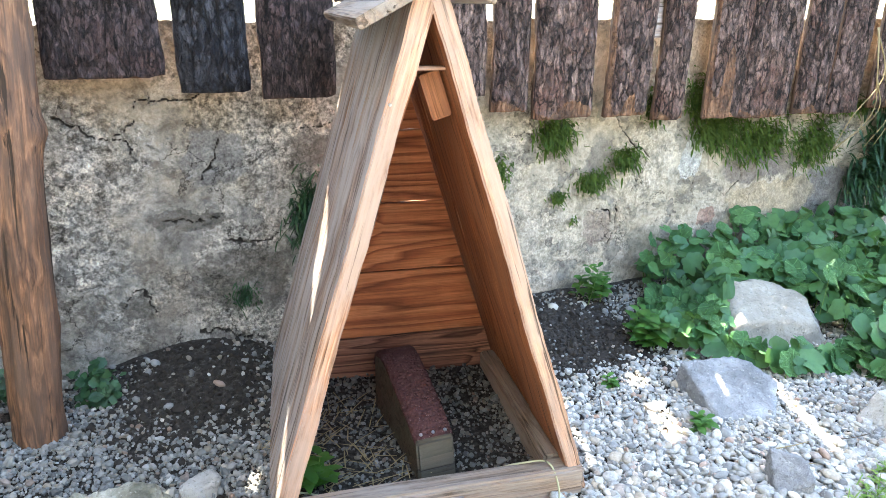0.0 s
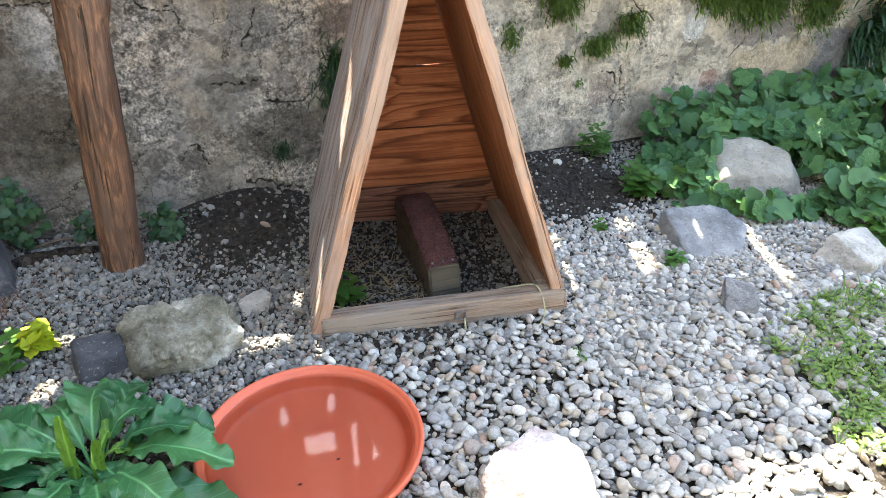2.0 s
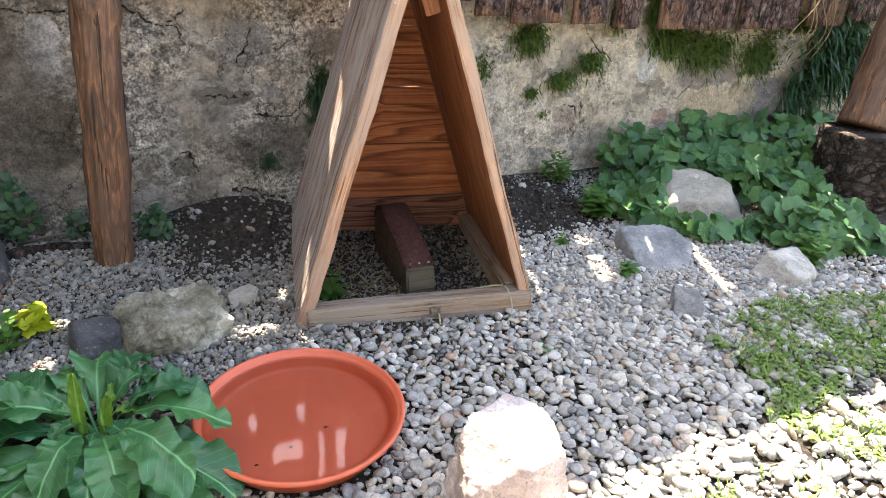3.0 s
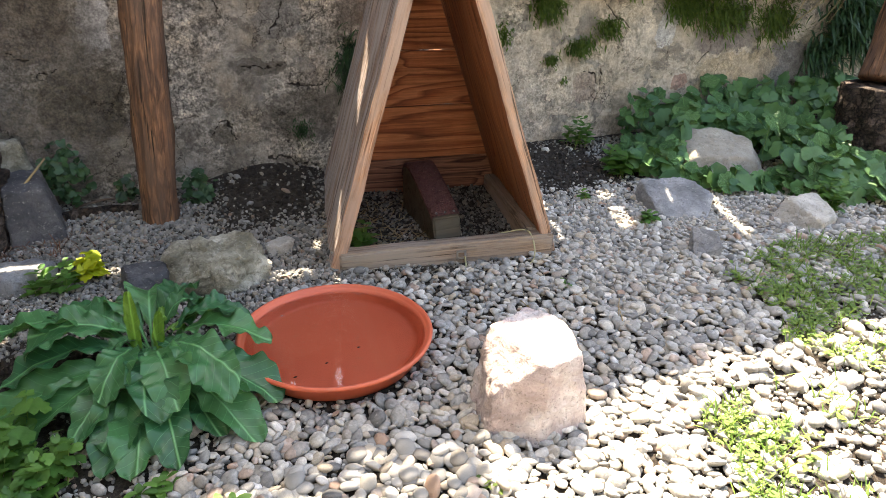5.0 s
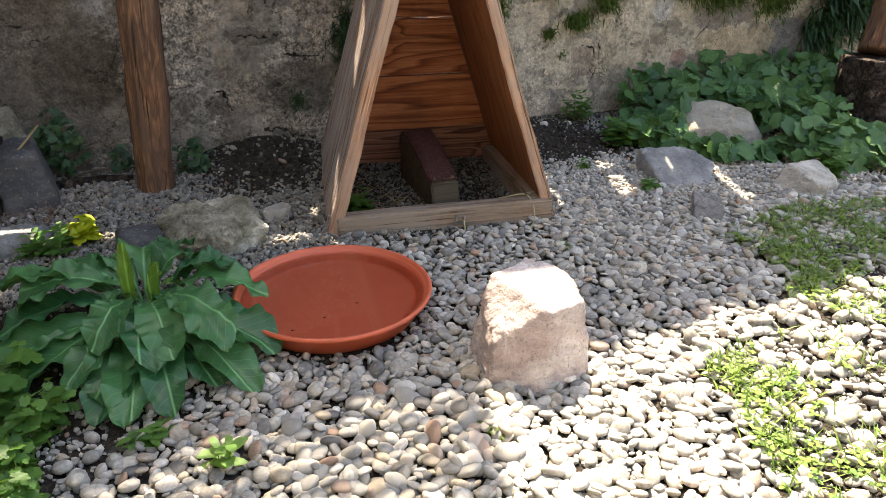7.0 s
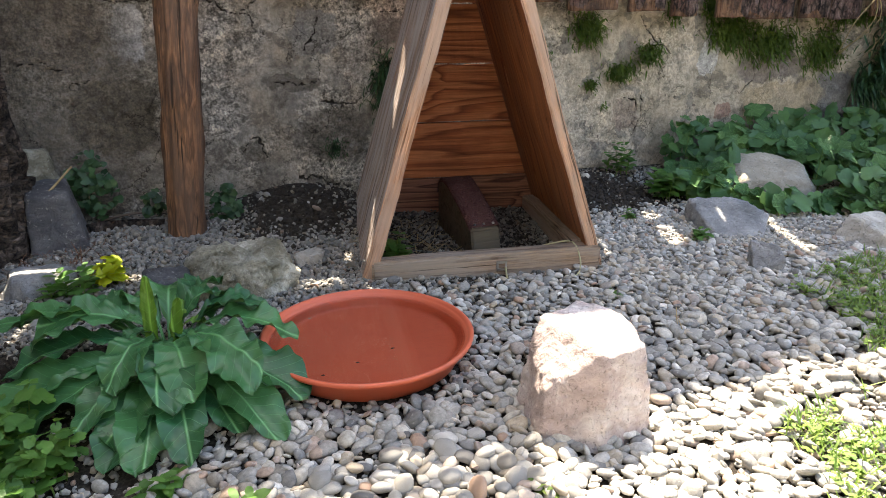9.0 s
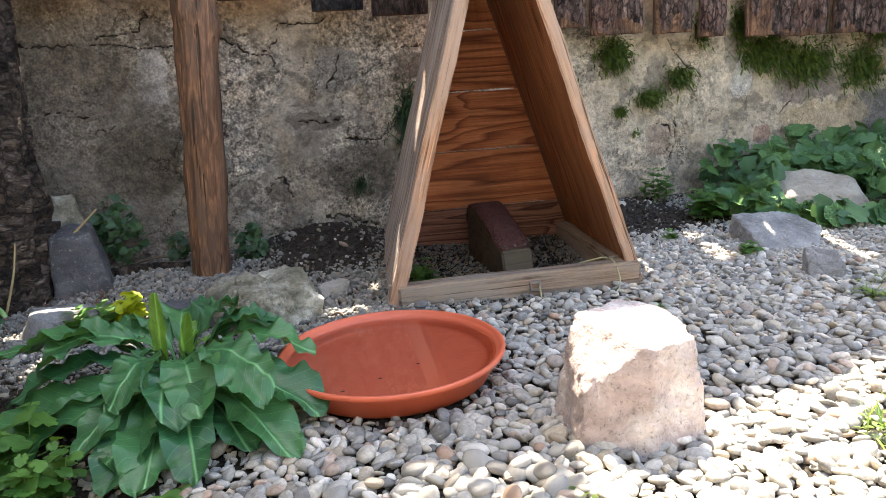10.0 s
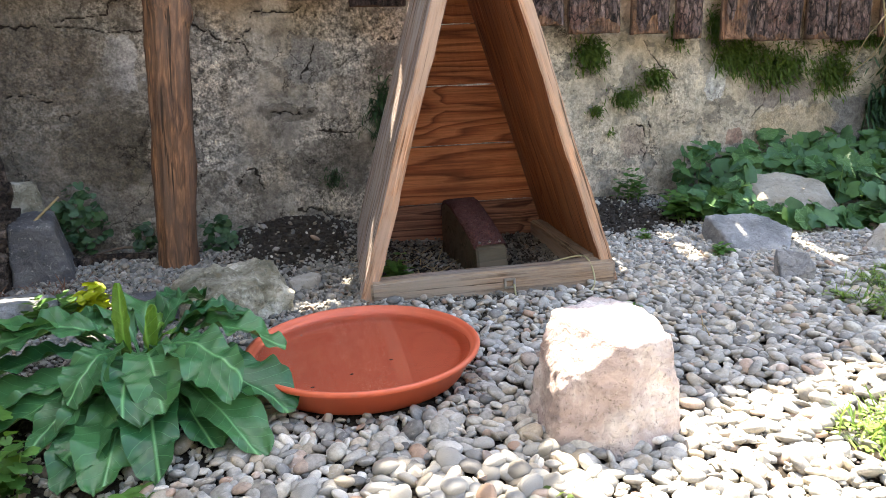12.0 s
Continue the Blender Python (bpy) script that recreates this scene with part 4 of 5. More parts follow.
pole("post", (-0.279, 1.985, 0.05), (-0.12, 2.00, 2.2), 0.063, 0.074, WOOD_POST, "peeled reddish-brown wooden post standing before the wall", ((0.925, -0.4, 0.018), (0.895, 1.35, 0.022), (0.55, 0.6, 0.008)), 0.006, 2)
pole("bark_post", (-0.915, 2.02, 0.30), (-0.85, 2.05, 2.3), 0.135, 0.13, BARK_SCALY, "thick upright post with dark flaking bark", (), 0.018, 5, rings=120)
pole("stump", (-0.90, 1.98, 0.02), (-0.905, 2.0, 0.345), 0.150, 0.165, BARK_SCALY, "dark scaly bark stump under the post", (), 0.02, 9, "stump", 48, 40)
pole("stump", (3.10, 1.60, 0.0), (3.10, 1.62, 0.40), 0.22, 0.21, BARK_SCALY, "dark scaly bark stump beside the leafy bed", (), 0.022, 11, "stump", 48, 40)
pole("post", (3.10, 1.66, 0.40), (3.62, 1.86, 1.75), 0.125, 0.11, WOOD_POST, "leaning grey-brown peeled post on a stump", ((0.3, 0.4, 0.012),), 0.008, 14)


# ---- stones ----
rock("quartzite_block", (0.506, 0.528, 0.107), [(0.05, -0.10, 1, 0.122), (0.05, 0, -1, 0.11), (0.22, -0.97, 0.10, 0.112), (-0.55, -0.80, 0.16, 0.112), (-0.96, 0.10, 0.20, 0.120), (0.95, -0.22, 0.10, 0.118), (0.75, 0.65, 0.0, 0.128), (-0.35, 0.93, 0.1, 0.118), (-0.74, -0.22, 0.62, 0.116), (0.15, -0.80, 0.60, 0.150), (0.75, 0.1, 0.65, 0.160)],
     STONE_WHITE, "angular pinkish-white quartzite block on the pebbles", rough=0.009, seed=1, soft=80, level=6)
rock("boulder", (-0.125, 1.475, 0.105), [(-0.06, -0.10, 1, 0.080), (0, 0, -1, 0.09), (-0.12, -0.95, -0.28, 0.120), (0.1, -0.8, 0.6, 0.128), (0.55, -0.8, 0.1, 0.128), (0.95, 0.1, 0.25, 0.152), (-0.9, -0.25, 0.40, 0.140), (-0.4, 0.9, 0.1, 0.14), (0.5, 0.8, 0.2, 0.14), (-0.75, -0.5, -0.25, 0.165), (-0.55, -0.3, 0.8, 0.106), (0.55, -0.3, 0.75, 0.120), (0.1, 0.6, 0.75, 0.105)],
     STONE_GREEN, "rounded grey-green lichened boulder beside the dish", rough=0.020, seed=2, soft=46, level=6)
rock("stone", (0.095, 1.60, 0.075), round_planes(4, 9, 0.75), STONE_PALE, "small pale rounded stone on grit", (0.046, 0.044, 0.046), 20, 0.008, 4, level=4, group="garden stones")
rock("stone", (-0.345, 1.475, 0.062), [(0.05, -0.1, 1, 0.075), (0, 0, -1, 0.06), (0.2, -1, 0.2, 0.05), (-1, -0.2, 0.2, 0.07), (1, 0, 0.1, 0.075), (0, 1, 0, 0.06), (0.7, -0.7, 0.3, 0.075)], STONE_DARK, "small dark angular stone against the boulder", rough=0.006, seed=5, level=4, group="garden stones")
rock("stone_block", (-0.685, 2.01, 0.18), [(0.02, -0.12, 1, 0.132), (0, 0, -1, 0.14), (0.15, -1, 0.12, 0.10), (-1, -0.1, 0.05, 0.088), (1, 0.08, 0.22, 0.072), (0, 1, 0, 0.10), (0.75, -0.7, 0.15, 0.13)], STONE_DARK, "squared dark grey stone block before the wall", rough=0.006, seed=6, soft=40)
rock("stone", (-0.72, 1.665, 0.085), round_planes(7, 8, 0.7), STONE_BLUE, "pale grey rounded stone among weeds", (0.105, 0.085, 0.075), 15, 0.009, 7, level=4, group="garden stones")
rock("stone", (-0.80, 2.18, 0.27), round_planes(12, 8, 0.9), STONE_GREEN, "pale stone leaning on the wall", (0.13, 0.08, 0.16), 5, 0.012, 12, level=4, group="garden stones")
rock("slate_slab", (1.665, 1.415, 0.060), [(0.06, -0.42, 1, 0.055), (0, 0, -1, 0.07), (-0.08, -1, -0.35, 0.120), (-0.94, -0.1, 0.12, 0.118), (0.78, -0.55, -0.1, 0.145), (0.9, 0.45, 0.1, 0.165), (-0.05, 1, 0.2, 0.115), (-0.7, -0.7, 0.0, 0.145), (0.4, 0.9, 0.1, 0.135)], STONE_BLUE, "flat blue-grey slate slab lying on gravel", rough=0.007, seed=8, soft=44, rz=-12)
rock("stone", (1.50, 1.05, 0.066), [(-0.35, -0.75, 0.8, 0.040), (0.3, 0.3, 1, 0.062), (0, 0, -1, 0.04), (0, -1, 0, 0.055), (-1, 0, 0.1, 0.040), (1, 0.2, 0, 0.042), (0, 1, 0, 0.050), (0.7, 0.7, 0, 0.05), (-0.6, 0.8, 0, 0.05)], STONE_BLUE, "small tilted blue-grey stone among pebbles", rough=0.005, seed=9, level=5, soft=50, rz=-25, group="garden stones")
rock("stone", (2.07, 1.09, 0.064), [(0.05, -0.35, 1, 0.055), (0, 0, -1, 0.06), (-0.9, -0.3, 0.5, 0.08), (0.2, -1, 0.1, 0.075), (1, -0.1, 0.35, 0.10), (0, 1, 0.2, 0.085), (0.6, -0.7, 0.3, 0.09), (-0.5, -0.9, 0.3, 0.085)], STONE_PALE, "whitish angular stone at the edge of the bed", rough=0.010, seed=10, level=5, group="garden stones")
rock("fieldstone", (2.17, 1.73, 0.135), [(0.06, -0.30, 1, 0.066), (0, 0, -1, 0.15), (0.1, -1, 0.3, 0.135), (-0.95, -0.1, 0.45, 0.185), (0.9, -0.3, 0.55, 0.15), (0, 1, 0.2, 0.11), (0.6, 0.5, 0.7, 0.13)], STONE_WARM, "pale weathered fieldstone among the leaves", rough=0.012, seed=11, soft=22, rz=-22)

# ---- the water dish ----
DX, DY = 0.122, 0.938
DZ = ground_z(DX, DY) + 0.006
S_D = 1.06
dish = thing("water_dish", pose(DX, DY, DZ, 0.8, 0.3, 0), "round terracotta-coloured plastic dish full of water", "dish")
profile = [(0.0, 0.0), (0.208, 0.0), (0.215, 0.004), (0.241, 0.052), (0.247, 0.055), (0.252, 0.060), (0.253, 0.066), (0.249, 0.070), (0.244, 0.069), (0.241, 0.064), (0.237, 0.060), (0.234, 0.059),
           (0.232, 0.053), (0.229, 0.051), (0.226, 0.050), (0.224, 0.044), (0.222, 0.042), (0.215, 0.020), (0.209, 0.013), (0.20, 0.012), (0.19, 0.0115), (0.0, 0.0115)]
SEG = 96
dv = [(S_D * r * math.cos(2 * math.pi * i / SEG), S_D * r * math.sin(2 * math.pi * i / SEG), z) for r, z in profile for i in range(SEG)]
mesh_object("bowl", dv, tri_grid(SEG, len(profile), True), DISH, dish, True)
wr = 0.2318 * S_D
water = mesh_object("water", [(wr * k / 8 * math.cos(2 * math.pi * i / SEG), wr * k / 8 * math.sin(2 * math.pi * i / SEG), 0.0535) for k in range(9) for i in range(SEG)], [f[::-1] for f in tri_grid(SEG, 9, True)], WATER, dish, True)
water.visible_shadow = False
for x, y in ((-0.14, -0.12), (0.05, -0.05), (-0.05, -0.09)):
    sp = bmesh.new()
    bmesh.ops.create_icosphere(sp, subdivisions=1, radius=0.004)
    bmesh.ops.scale(sp, vec=(1.4, 0.8, 0.5), verts=sp.verts)
    part("grit_speck", sp, CRUMB, dish, "dark speck of dirt in the water").location = (x, y, 0.013)


# ---- plants ----
class Foliage:
    """Gathers leaf blades into one mesh, each an island of its own."""

    def __init__(self):
        self.v, self.f = [], []

    def strip(self, p, way, side, length, width, droop, segs=4, tip=0.12, base=0.25, cup=0.15):
        """A pointed leaf from p along way, sinking by droop at its tip."""
        way, side = Vector(way).normalized(), Vector(side).normalized()
        up = side.cross(way) * -1
        if up.z < 0:
            up = -up
        b = len(self.v)
        for k in range(segs + 1):
            t = k / segs
            w = width * 0.5 * (base + (1 - base) * math.sin(math.pi * min(1, t * 0.85 + 0.12)) if t < 1 else tip)
            c = Vector(p) + way * length * t - Vector((0, 0, droop * t * t))
            lift = up * (cup * w)
            self.v += [c - side * w + lift, c, c + side * w + lift]
        for k in range(segs):
            i = b + 3 * k
            self.f += [(i, i + 1, i + 4, i + 3), (i + 1, i + 2, i + 5, i + 4)]

    def lobed(self, m, r, lobes=6, seed=0):
        """A round lobed leaf, stalk notch at -x."""
        rr_ = random.Random(seed)
        b = len(self.v)
        n = 22
        self.v.append(m @ Vector((-r * 0.25, 0, -0.10 * r)))
        for ring, q in ((0.55, 0.0), (1.0, 0.10)):
            for i in range(n):
                a = math.pi * (2 * (i + 0.5) / n - 1)
                k = r * ring * (1 + 0.10 * math.cos(a * lobes) * ring + rr_.uniform(-0.07, 0.07))
                k *= 1 - 0.45 * max(0, abs(a) / math.pi - 0.82) / 0.18
                self.v.append(m @ Vector((k * math.cos(a), k * math.sin(a), r * (q * math.cos(a * 2 + seed) + rr_.uniform(-0.04, 0.04)))))
        for i in range(n - 1):
            self.f += [(b, b + 1 + i, b + 2 + i), (b + 1 + i, b + 1 + n + i, b + 2 + n + i, b + 2 + i)]

    def object(self, name, mat, parent=None, label=""):
        return tagged(mesh_object(name, self.v, self.f, mat, parent, True), label)


def dock_leaf(reach, width, arch, tip_z, wave, seed, stalk=0.18):
    """A long blunt dock leaf that arches from the crown to its tip, with a sunk midrib and gently rippled edges; x along it."""
    rr_ = random.Random(seed)
    nl, nw = 44, 13
    ph = rr_.uniform(0, 6)
    bend, twist = rr_.uniform(-0.12, 0.12), rr_.uniform(-0.35, 0.35)
    verts = []
    for j in range(nl + 1):
        t = j / nl
        z = 0.02 + (tip_z - 0.02) * t + arch * math.sin(math.pi * t ** 0.8)
        u = max(0.0, (t - stalk) / (1 - stalk))
        w = 0.0045 + width * 0.5 * (math.sin(math.pi * u ** 1.45) ** 0.55 if 0 < u < 1 else 0) * (1 + 0.05 * math.sin(t * 17 + ph))
        yy = bend * reach * t * t
        roll = twist * t
        for i in range(nw):
            q = 2 * i / (nw - 1) - 1
            edge = abs(q) ** 2
            rip = edge * wave * (math.sin(t * 23 + ph + (1.9 if q > 0 else 0)) + 0.6 * math.sin(t * 51 + ph * 2 + q))
            pucker = 0.0022 * math.sin(t * 60 - abs(q) * 3) * abs(q) * (1 - edge)
            lift = abs(q) * w * 0.30 + rip + pucker + q * w * roll
            verts.append((reach * t + rip * 0.2 + (0.10 * w * edge if u > 0 else 0), yy + q * w * (1 + 0.05 * edge * math.sin(t * 37 + ph)), z + (lift if u > 0 else abs(q) * 0.003) + 0.005 * fbm((t * 3, q, seed), 2, 2)))
    me = bpy.data.meshes.new("leaf")
    me.from_pydata(verts, [], tri_grid(nw, nl + 1))
    me.polygons.foreach_set("use_smooth", [True] * len(me.polygons))
    return me


dock = thing("dock_plant", pose(-0.345, 1.01, ground_z(-0.345, 1.01)), "large dock rosette with broad wavy green leaves", "plant")
DOCK_LEAVES = [  # heading, reach, height of the tip
    (158, 0.45, 0.08), (155, 0.34, 0.11), (168, 0.28, 0.10), (181, 0.34, 0.04), (-146, 0.37, 0.01), (-127, 0.31, 0.03), (-112, 0.33, 0.01), (-105, 0.37, 0.0), (-95, 0.30, 0.05),
    (-99, 0.39, 0.0), (-86, 0.39, 0.0), (-82, 0.29, 0.06), (-70, 0.35, 0.01), (-63, 0.42, 0.0), (-47, 0.38, 0.03), (-56, 0.34, 0.07), (-22, 0.30, 0.08), (3, 0.25, 0.06),
    (52, 0.20, 0.13), (26, 0.17, 0.10), (112, 0.22, 0.10), (138, 0.31, 0.08), (-162, 0.40, 0.0), (85, 0.24, 0.10), (-8, 0.22, 0.12), (-120, 0.24, 0.07)]
rr = random.Random(21)
for k, (az, reach, tz) in enumerate(DOCK_LEAVES):
    low = 1.0 if tz < 0.04 else 0.0
    me = dock_leaf(reach, rr.uniform(0.088, 0.118) * (1 - 0.1 * (reach < 0.25)), rr.uniform(0.075, 0.10) - 0.025 * low + 0.005 * (tz > 0.09), tz, rr.uniform(0.006, 0.012), k)
    me.materials.append(DOCK)
    ob = new("leaf", me)
    ob.parent = dock
    ob.matrix_basis = pose(0.012 * math.cos(radians(az)), 0.012 * math.sin(radians(az)), 0.004 + 0.02 * (1 - low), 0, 0, az)
# younger leaves about the crown
for k, (az, reach, width, tz) in enumerate(((-15, 0.10, 0.035, 0.10), (-150, 0.11, 0.05, 0.10), (-98, 0.15, 0.06, 0.07), (40, 0.09, 0.04, 0.12), (-60, 0.13, 0.05, 0.09), (170, 0.12, 0.05, 0.12))):
    me = dock_leaf(reach, width, 0.05, tz, 0.003, 60 + k, 0.3)
    me.materials.append(DOCK_NEW if k in (0, 3) else DOCK)
    ob = new("leaf", me)
    ob.parent = dock
    ob.matrix_basis = pose(0, 0, 0.03, 0, 0, az)
for x, y, h, w, tilt in ((-0.030, -0.02, 0.235, 0.028, 3), (0.022, -0.035, 0.195, 0.021, -5)):
    me = dock_leaf(h, w, 0.0, 0.03, 0.002, int(h * 1000), 0.1)
    me.materials.append(DOCK_NEW)
    ob = new("upright_leaf", me)
    ob.parent = dock
    ob.matrix_basis = pose(x, y, 0.03, 0, -84 + tilt, 75)


def sprig(name, loc, height, pairs, leaf, mat, label, seed, spread=0.0, stems=1, category="plant", group="", toothed=False):
    """Upright stems with opposite pairs of pointed or toothed leaves."""
    ob = thing(name, pose(*loc), label, category, group)
    rr_ = random.Random(seed)
    fo = Foliage()
    for s in range(stems):
        bx, by = rr_.uniform(-spread, spread), rr_.uniform(-spread, spread)
        h = height * rr_.uniform(0.6, 1.0)
        lean = Vector((rr_.uniform(-0.25, 0.25), rr_.uniform(-0.25, 0.25), 1)).normalized()
        root = Vector((bx, by, 0))
        part("stem", tube_bm([root + lean * h * q / 4 - Vector((0, 0, 0.01)) for q in range(5)], 0.0022, 0.001, 5), STALK, ob, "", True)
        for k in range(pairs):
            t = (k + 1) / pairs
            a = k * 90 + rr_.uniform(-20, 20)
            for half in (0, 180):
                w = radians(a + half)
                d = Vector((math.cos(w), math.sin(w), rr_.uniform(0.15, 0.75)))
                side = Vector((-math.sin(w), math.cos(w), rr_.uniform(-0.2, 0.2)))
                ln = leaf * (0.55 + 0.6 * math.sin(math.pi * min(t, 0.85))) * rr_.uniform(0.8, 1.2)
                if toothed:
                    up = Vector((d.x * 0.3 + rr_.gauss(0, 0.25), d.y * 0.3 + rr_.gauss(0, 0.25), 1)).normalized()
                    m = Matrix.Translation(root + lean * h * t + d * ln * 0.5) @ up.to_track_quat("Z", "Y").to_matrix().to_4x4() @ Matrix.Rotation(w, 4, "Z") @ Matrix.Diagonal((1.15, 0.85, 1, 1))
                    fo.lobed(m, ln * 0.55, 5 + k % 3, seed * 50 + s * 9 + k)
                else:
                    fo.strip(root + lean * h * t, d, side, ln, ln * 0.52, ln * 0.3)
    fo.object("leaves", mat, ob)
    return ob


def G3(x, y, dz=0.0):
    return (x, y, ground_z(x, y) + dz)


sprig("mint_sprig", G3(-0.245, 0.44), 0.075, 4, 0.044, MINT, "pale green mint sprig growing from pebbles", 3, 0.012, 2)
sprig("weed", G3(-0.625, 0.66), 0.12, 6, 0.031, WEED, "bushy green weed with toothed leaves", 4, 0.08, 17, toothed=True)
sprig("weed", G3(-0.67, 0.47), 0.13, 6, 0.031, WEED, "bushy green weed with toothed leaves", 5, 0.09, 17, toothed=True)
sprig("weed", G3(-0.70, 0.80), 0.12, 4, 0.05, WEED, "bushy green weed with toothed leaves", 15, 0.07, 6, toothed=True)
sprig("weed", G3(-0.38, 0.56), 0.045, 3, 0.035, WEED, "low green weed between pebbles", 6, 0.03, 4)
sprig("weed", G3(1.675, 1.79), 0.12, 6, 0.06, WEED, "feathery light green weed at the bed's edge", 7, 0.05, 9)
sprig("weed", G3(1.66, 2.13), 0.15, 5, 0.05, WEED, "tall green weed against the wall", 8, 0.06, 7)
sprig("weed", G3(1.47, 1.33), 0.045, 3, 0.035, WEED, "low green weed before the slate slab", 9, 0.03, 6)
sprig("weed", G3(1.36, 1.62), 0.04, 3, 0.03, WEED, "low green weed on gravel", 10, 0.03, 3)
sprig("weed", G3(2.25, 1.16), 0.13, 6, 0.05, WEED, "yellowish weed beside the pale stone", 11, 0.05, 6)
sprig("weed", G3(0.36, 1.50), 0.10, 4, 0.055, WEED, "green weed growing inside the shelter", 12, 0.03, 5)
sprig("weed", G3(-0.62, 1.58), 0.08, 4, 0.05, WEED, "low green weed beside a stone", 13, 0.08, 7)
sprig("weed", G3(0.93, 1.02), 0.02, 2, 0.025, WEED, "tiny green weed between pebbles", 14, 0.03, 3)
sprig("weed", G3(0.30, 0.33), 0.03, 3, 0.022, MOSS, "tiny mossy weed between pebbles", 16, 0.02, 5)
sprig("yellow_sprig", G3(-0.515, 1.60), 0.075, 4, 0.045, YELLOW, "bright yellow-green leafy sprig", 17, 0.025, 4, toothed=True)


# round-leaved bed on the right
BED = [(1.66, 1.66), (1.78, 1.92), (1.98, 2.21), (3.45, 2.21), (3.45, 1.90), (2.86, 1.48), (2.75, 1.10), (2.30, 1.14), (2.16, 1.36), (1.97, 1.40), (1.84, 1.52), (1.74, 1.62)]


def inside(x, y, poly):
    hit = False
    for (ax_, ay), (bx, by) in zip(poly, poly[1:] + poly[:1]):
        if (ay > y) != (by > y) and x < (bx - ax_) * (y - ay) / (by - ay) + ax_:
            hit = not hit
    return hit


def edge_distance(x, y, poly):
    best = 9.0
    for (ax_, ay), (bx, by) in zip(poly, poly[1:] + poly[:1]):
        dx, dy = bx - ax_, by - ay
        t = min(max(((x - ax_) * dx + (y - ay) * dy) / (dx * dx + dy * dy), 0), 1)
        best = min(best, math.hypot(x - ax_ - t * dx, y - ay - t * dy))
    return best


bed = thing("mallow_bed", pose(0, 0, 0), "dense bed of round lobed green leaves before the wall", "plants")
rr = random.Random(33)
shapes = []
for k in range(8):
    fo = Foliage()
    fo.lobed(Matrix.Identity(4), 1.0, 5 + k % 3, k)
    me = bpy.data.meshes.new("leaf")
    me.from_pydata([tuple(v) for v in fo.v], [], fo.f)
    me.polygons.foreach_set("use_smooth", [True] * len(me.polygons))
    me.materials.append(MALLOW)
    shapes.append(me)
under, stems = Foliage(), bmesh.new()
placed = 0
tries = 0
while placed < 1000 and tries < 20000:
    tries += 1
    x, y = rr.uniform(1.5, 3.45), rr.uniform(1.0, 2.21)
    if not inside(x, y, BED):
        continue
    e = edge_distance(x, y, BED) if y < 2.05 else min(0.3, abs(x - 1.6))
    top_h = 0.045 + 0.115 * min(1, e / 0.28) + 0.07 * fbm((x, y, 3), 5, 2) + (0.05 if y > 2.05 else 0)
    # the stone stays clear of leaves
    sxr, syr = (x - 2.17) * 0.93 - (y - 1.68) * 0.37, (x - 2.17) * 0.37 + (y - 1.68) * 0.93
    on_stone = (sxr / 0.22) ** 2 + ((syr + 0.05) / 0.20) ** 2 < 1
    if on_stone:
        if sxr > -0.17 or rr.random() < 0.5:
            continue
        top_h = 0.2
    deep = rr.random()
    h = top_h * (rr.uniform(0.75, 1.2) if deep < 0.55 else rr.uniform(0.3, 0.85))
    r = rr.uniform(0.026, 0.052) if y > 1.35 or x > 2.2 else rr.uniform(0.016, 0.034)
    m = Matrix.Translation((x, y, ground_z(x, y) + h)) @ Euler((radians(rr.gauss(22, 24)), radians(rr.gauss(-8, 24)), 0)).to_matrix().to_4x4() @ Matrix.Rotation(rr.uniform(0, 6.28), 4, "Z")
    if deep < 0.55 and placed % 2 == 0 and x < 2.95 and len(bed.children) < 290:
        ob = new("leaf", shapes[placed % 8])
        ob.parent = bed
        ob.matrix_basis = m @ Matrix.Scale(r, 4)
    else:
        under.lobed(m, r, 5 + placed % 3, placed)
    if placed % 4 == 0:
        p0 = Vector((x + rr.uniform(-0.04, 0.04), y + rr.uniform(-0.04, 0.04), ground_z(x, y) - 0.01))
        tb = tube_bm([p0, p0.lerp(m.translation, 0.5) + Vector((rr.uniform(-0.01, 0.01), 0, 0.01)), m.translation], 0.0018, 0.0012, 4)
        tm = bpy.data.meshes.new("tmp")
        tb.to_mesh(tm)
        tb.free()
        stems.from_mesh(tm)
        bpy.data.meshes.remove(tm)
    placed += 1
tagged(under.object("leaves", MALLOW_MANY, bed), kind="stuff")
tagged(part("stalk", stems, STALK, bed), kind="stuff")


def ivy_clump(loc, size, count, leaf, mat, label, seed, out=-1.0, category="ivy"):
    """Small lobed leaves heaped over a rounded clump."""
    rr_ = random.Random(seed)
    fo = Foliage()
    for k in range(count):
        d = Vector((rr_.gauss(0, 1), rr_.gauss(0, 1), rr_.gauss(0, 1))).normalized() * rr_.uniform(0.55, 1.05)
        if d.y > 0.3:
            d.y = -d.y
        p = Vector((d.x * size[0], d.y * size[1], d.z * size[2]))
        n = Vector((d.x * 0.5 + rr_.gauss(0, 0.35), d.y * 0.6 - 0.3 + rr_.gauss(0, 0.3), 0.6 + rr_.gauss(0, 0.4))).normalized()
        m = Matrix.Translation(p) @ n.to_track_quat("Z", "Y").to_matrix().to_4x4() @ Matrix.Rotation(rr_.uniform(0, 6.28), 4, "Z")
        fo.lobed(m, leaf * rr_.uniform(0.6, 1.15), 3 + k % 3, seed + k)
    ob = fo.object("ivy", mat)
    ob.location = loc
    return tagged(ob, label, category)


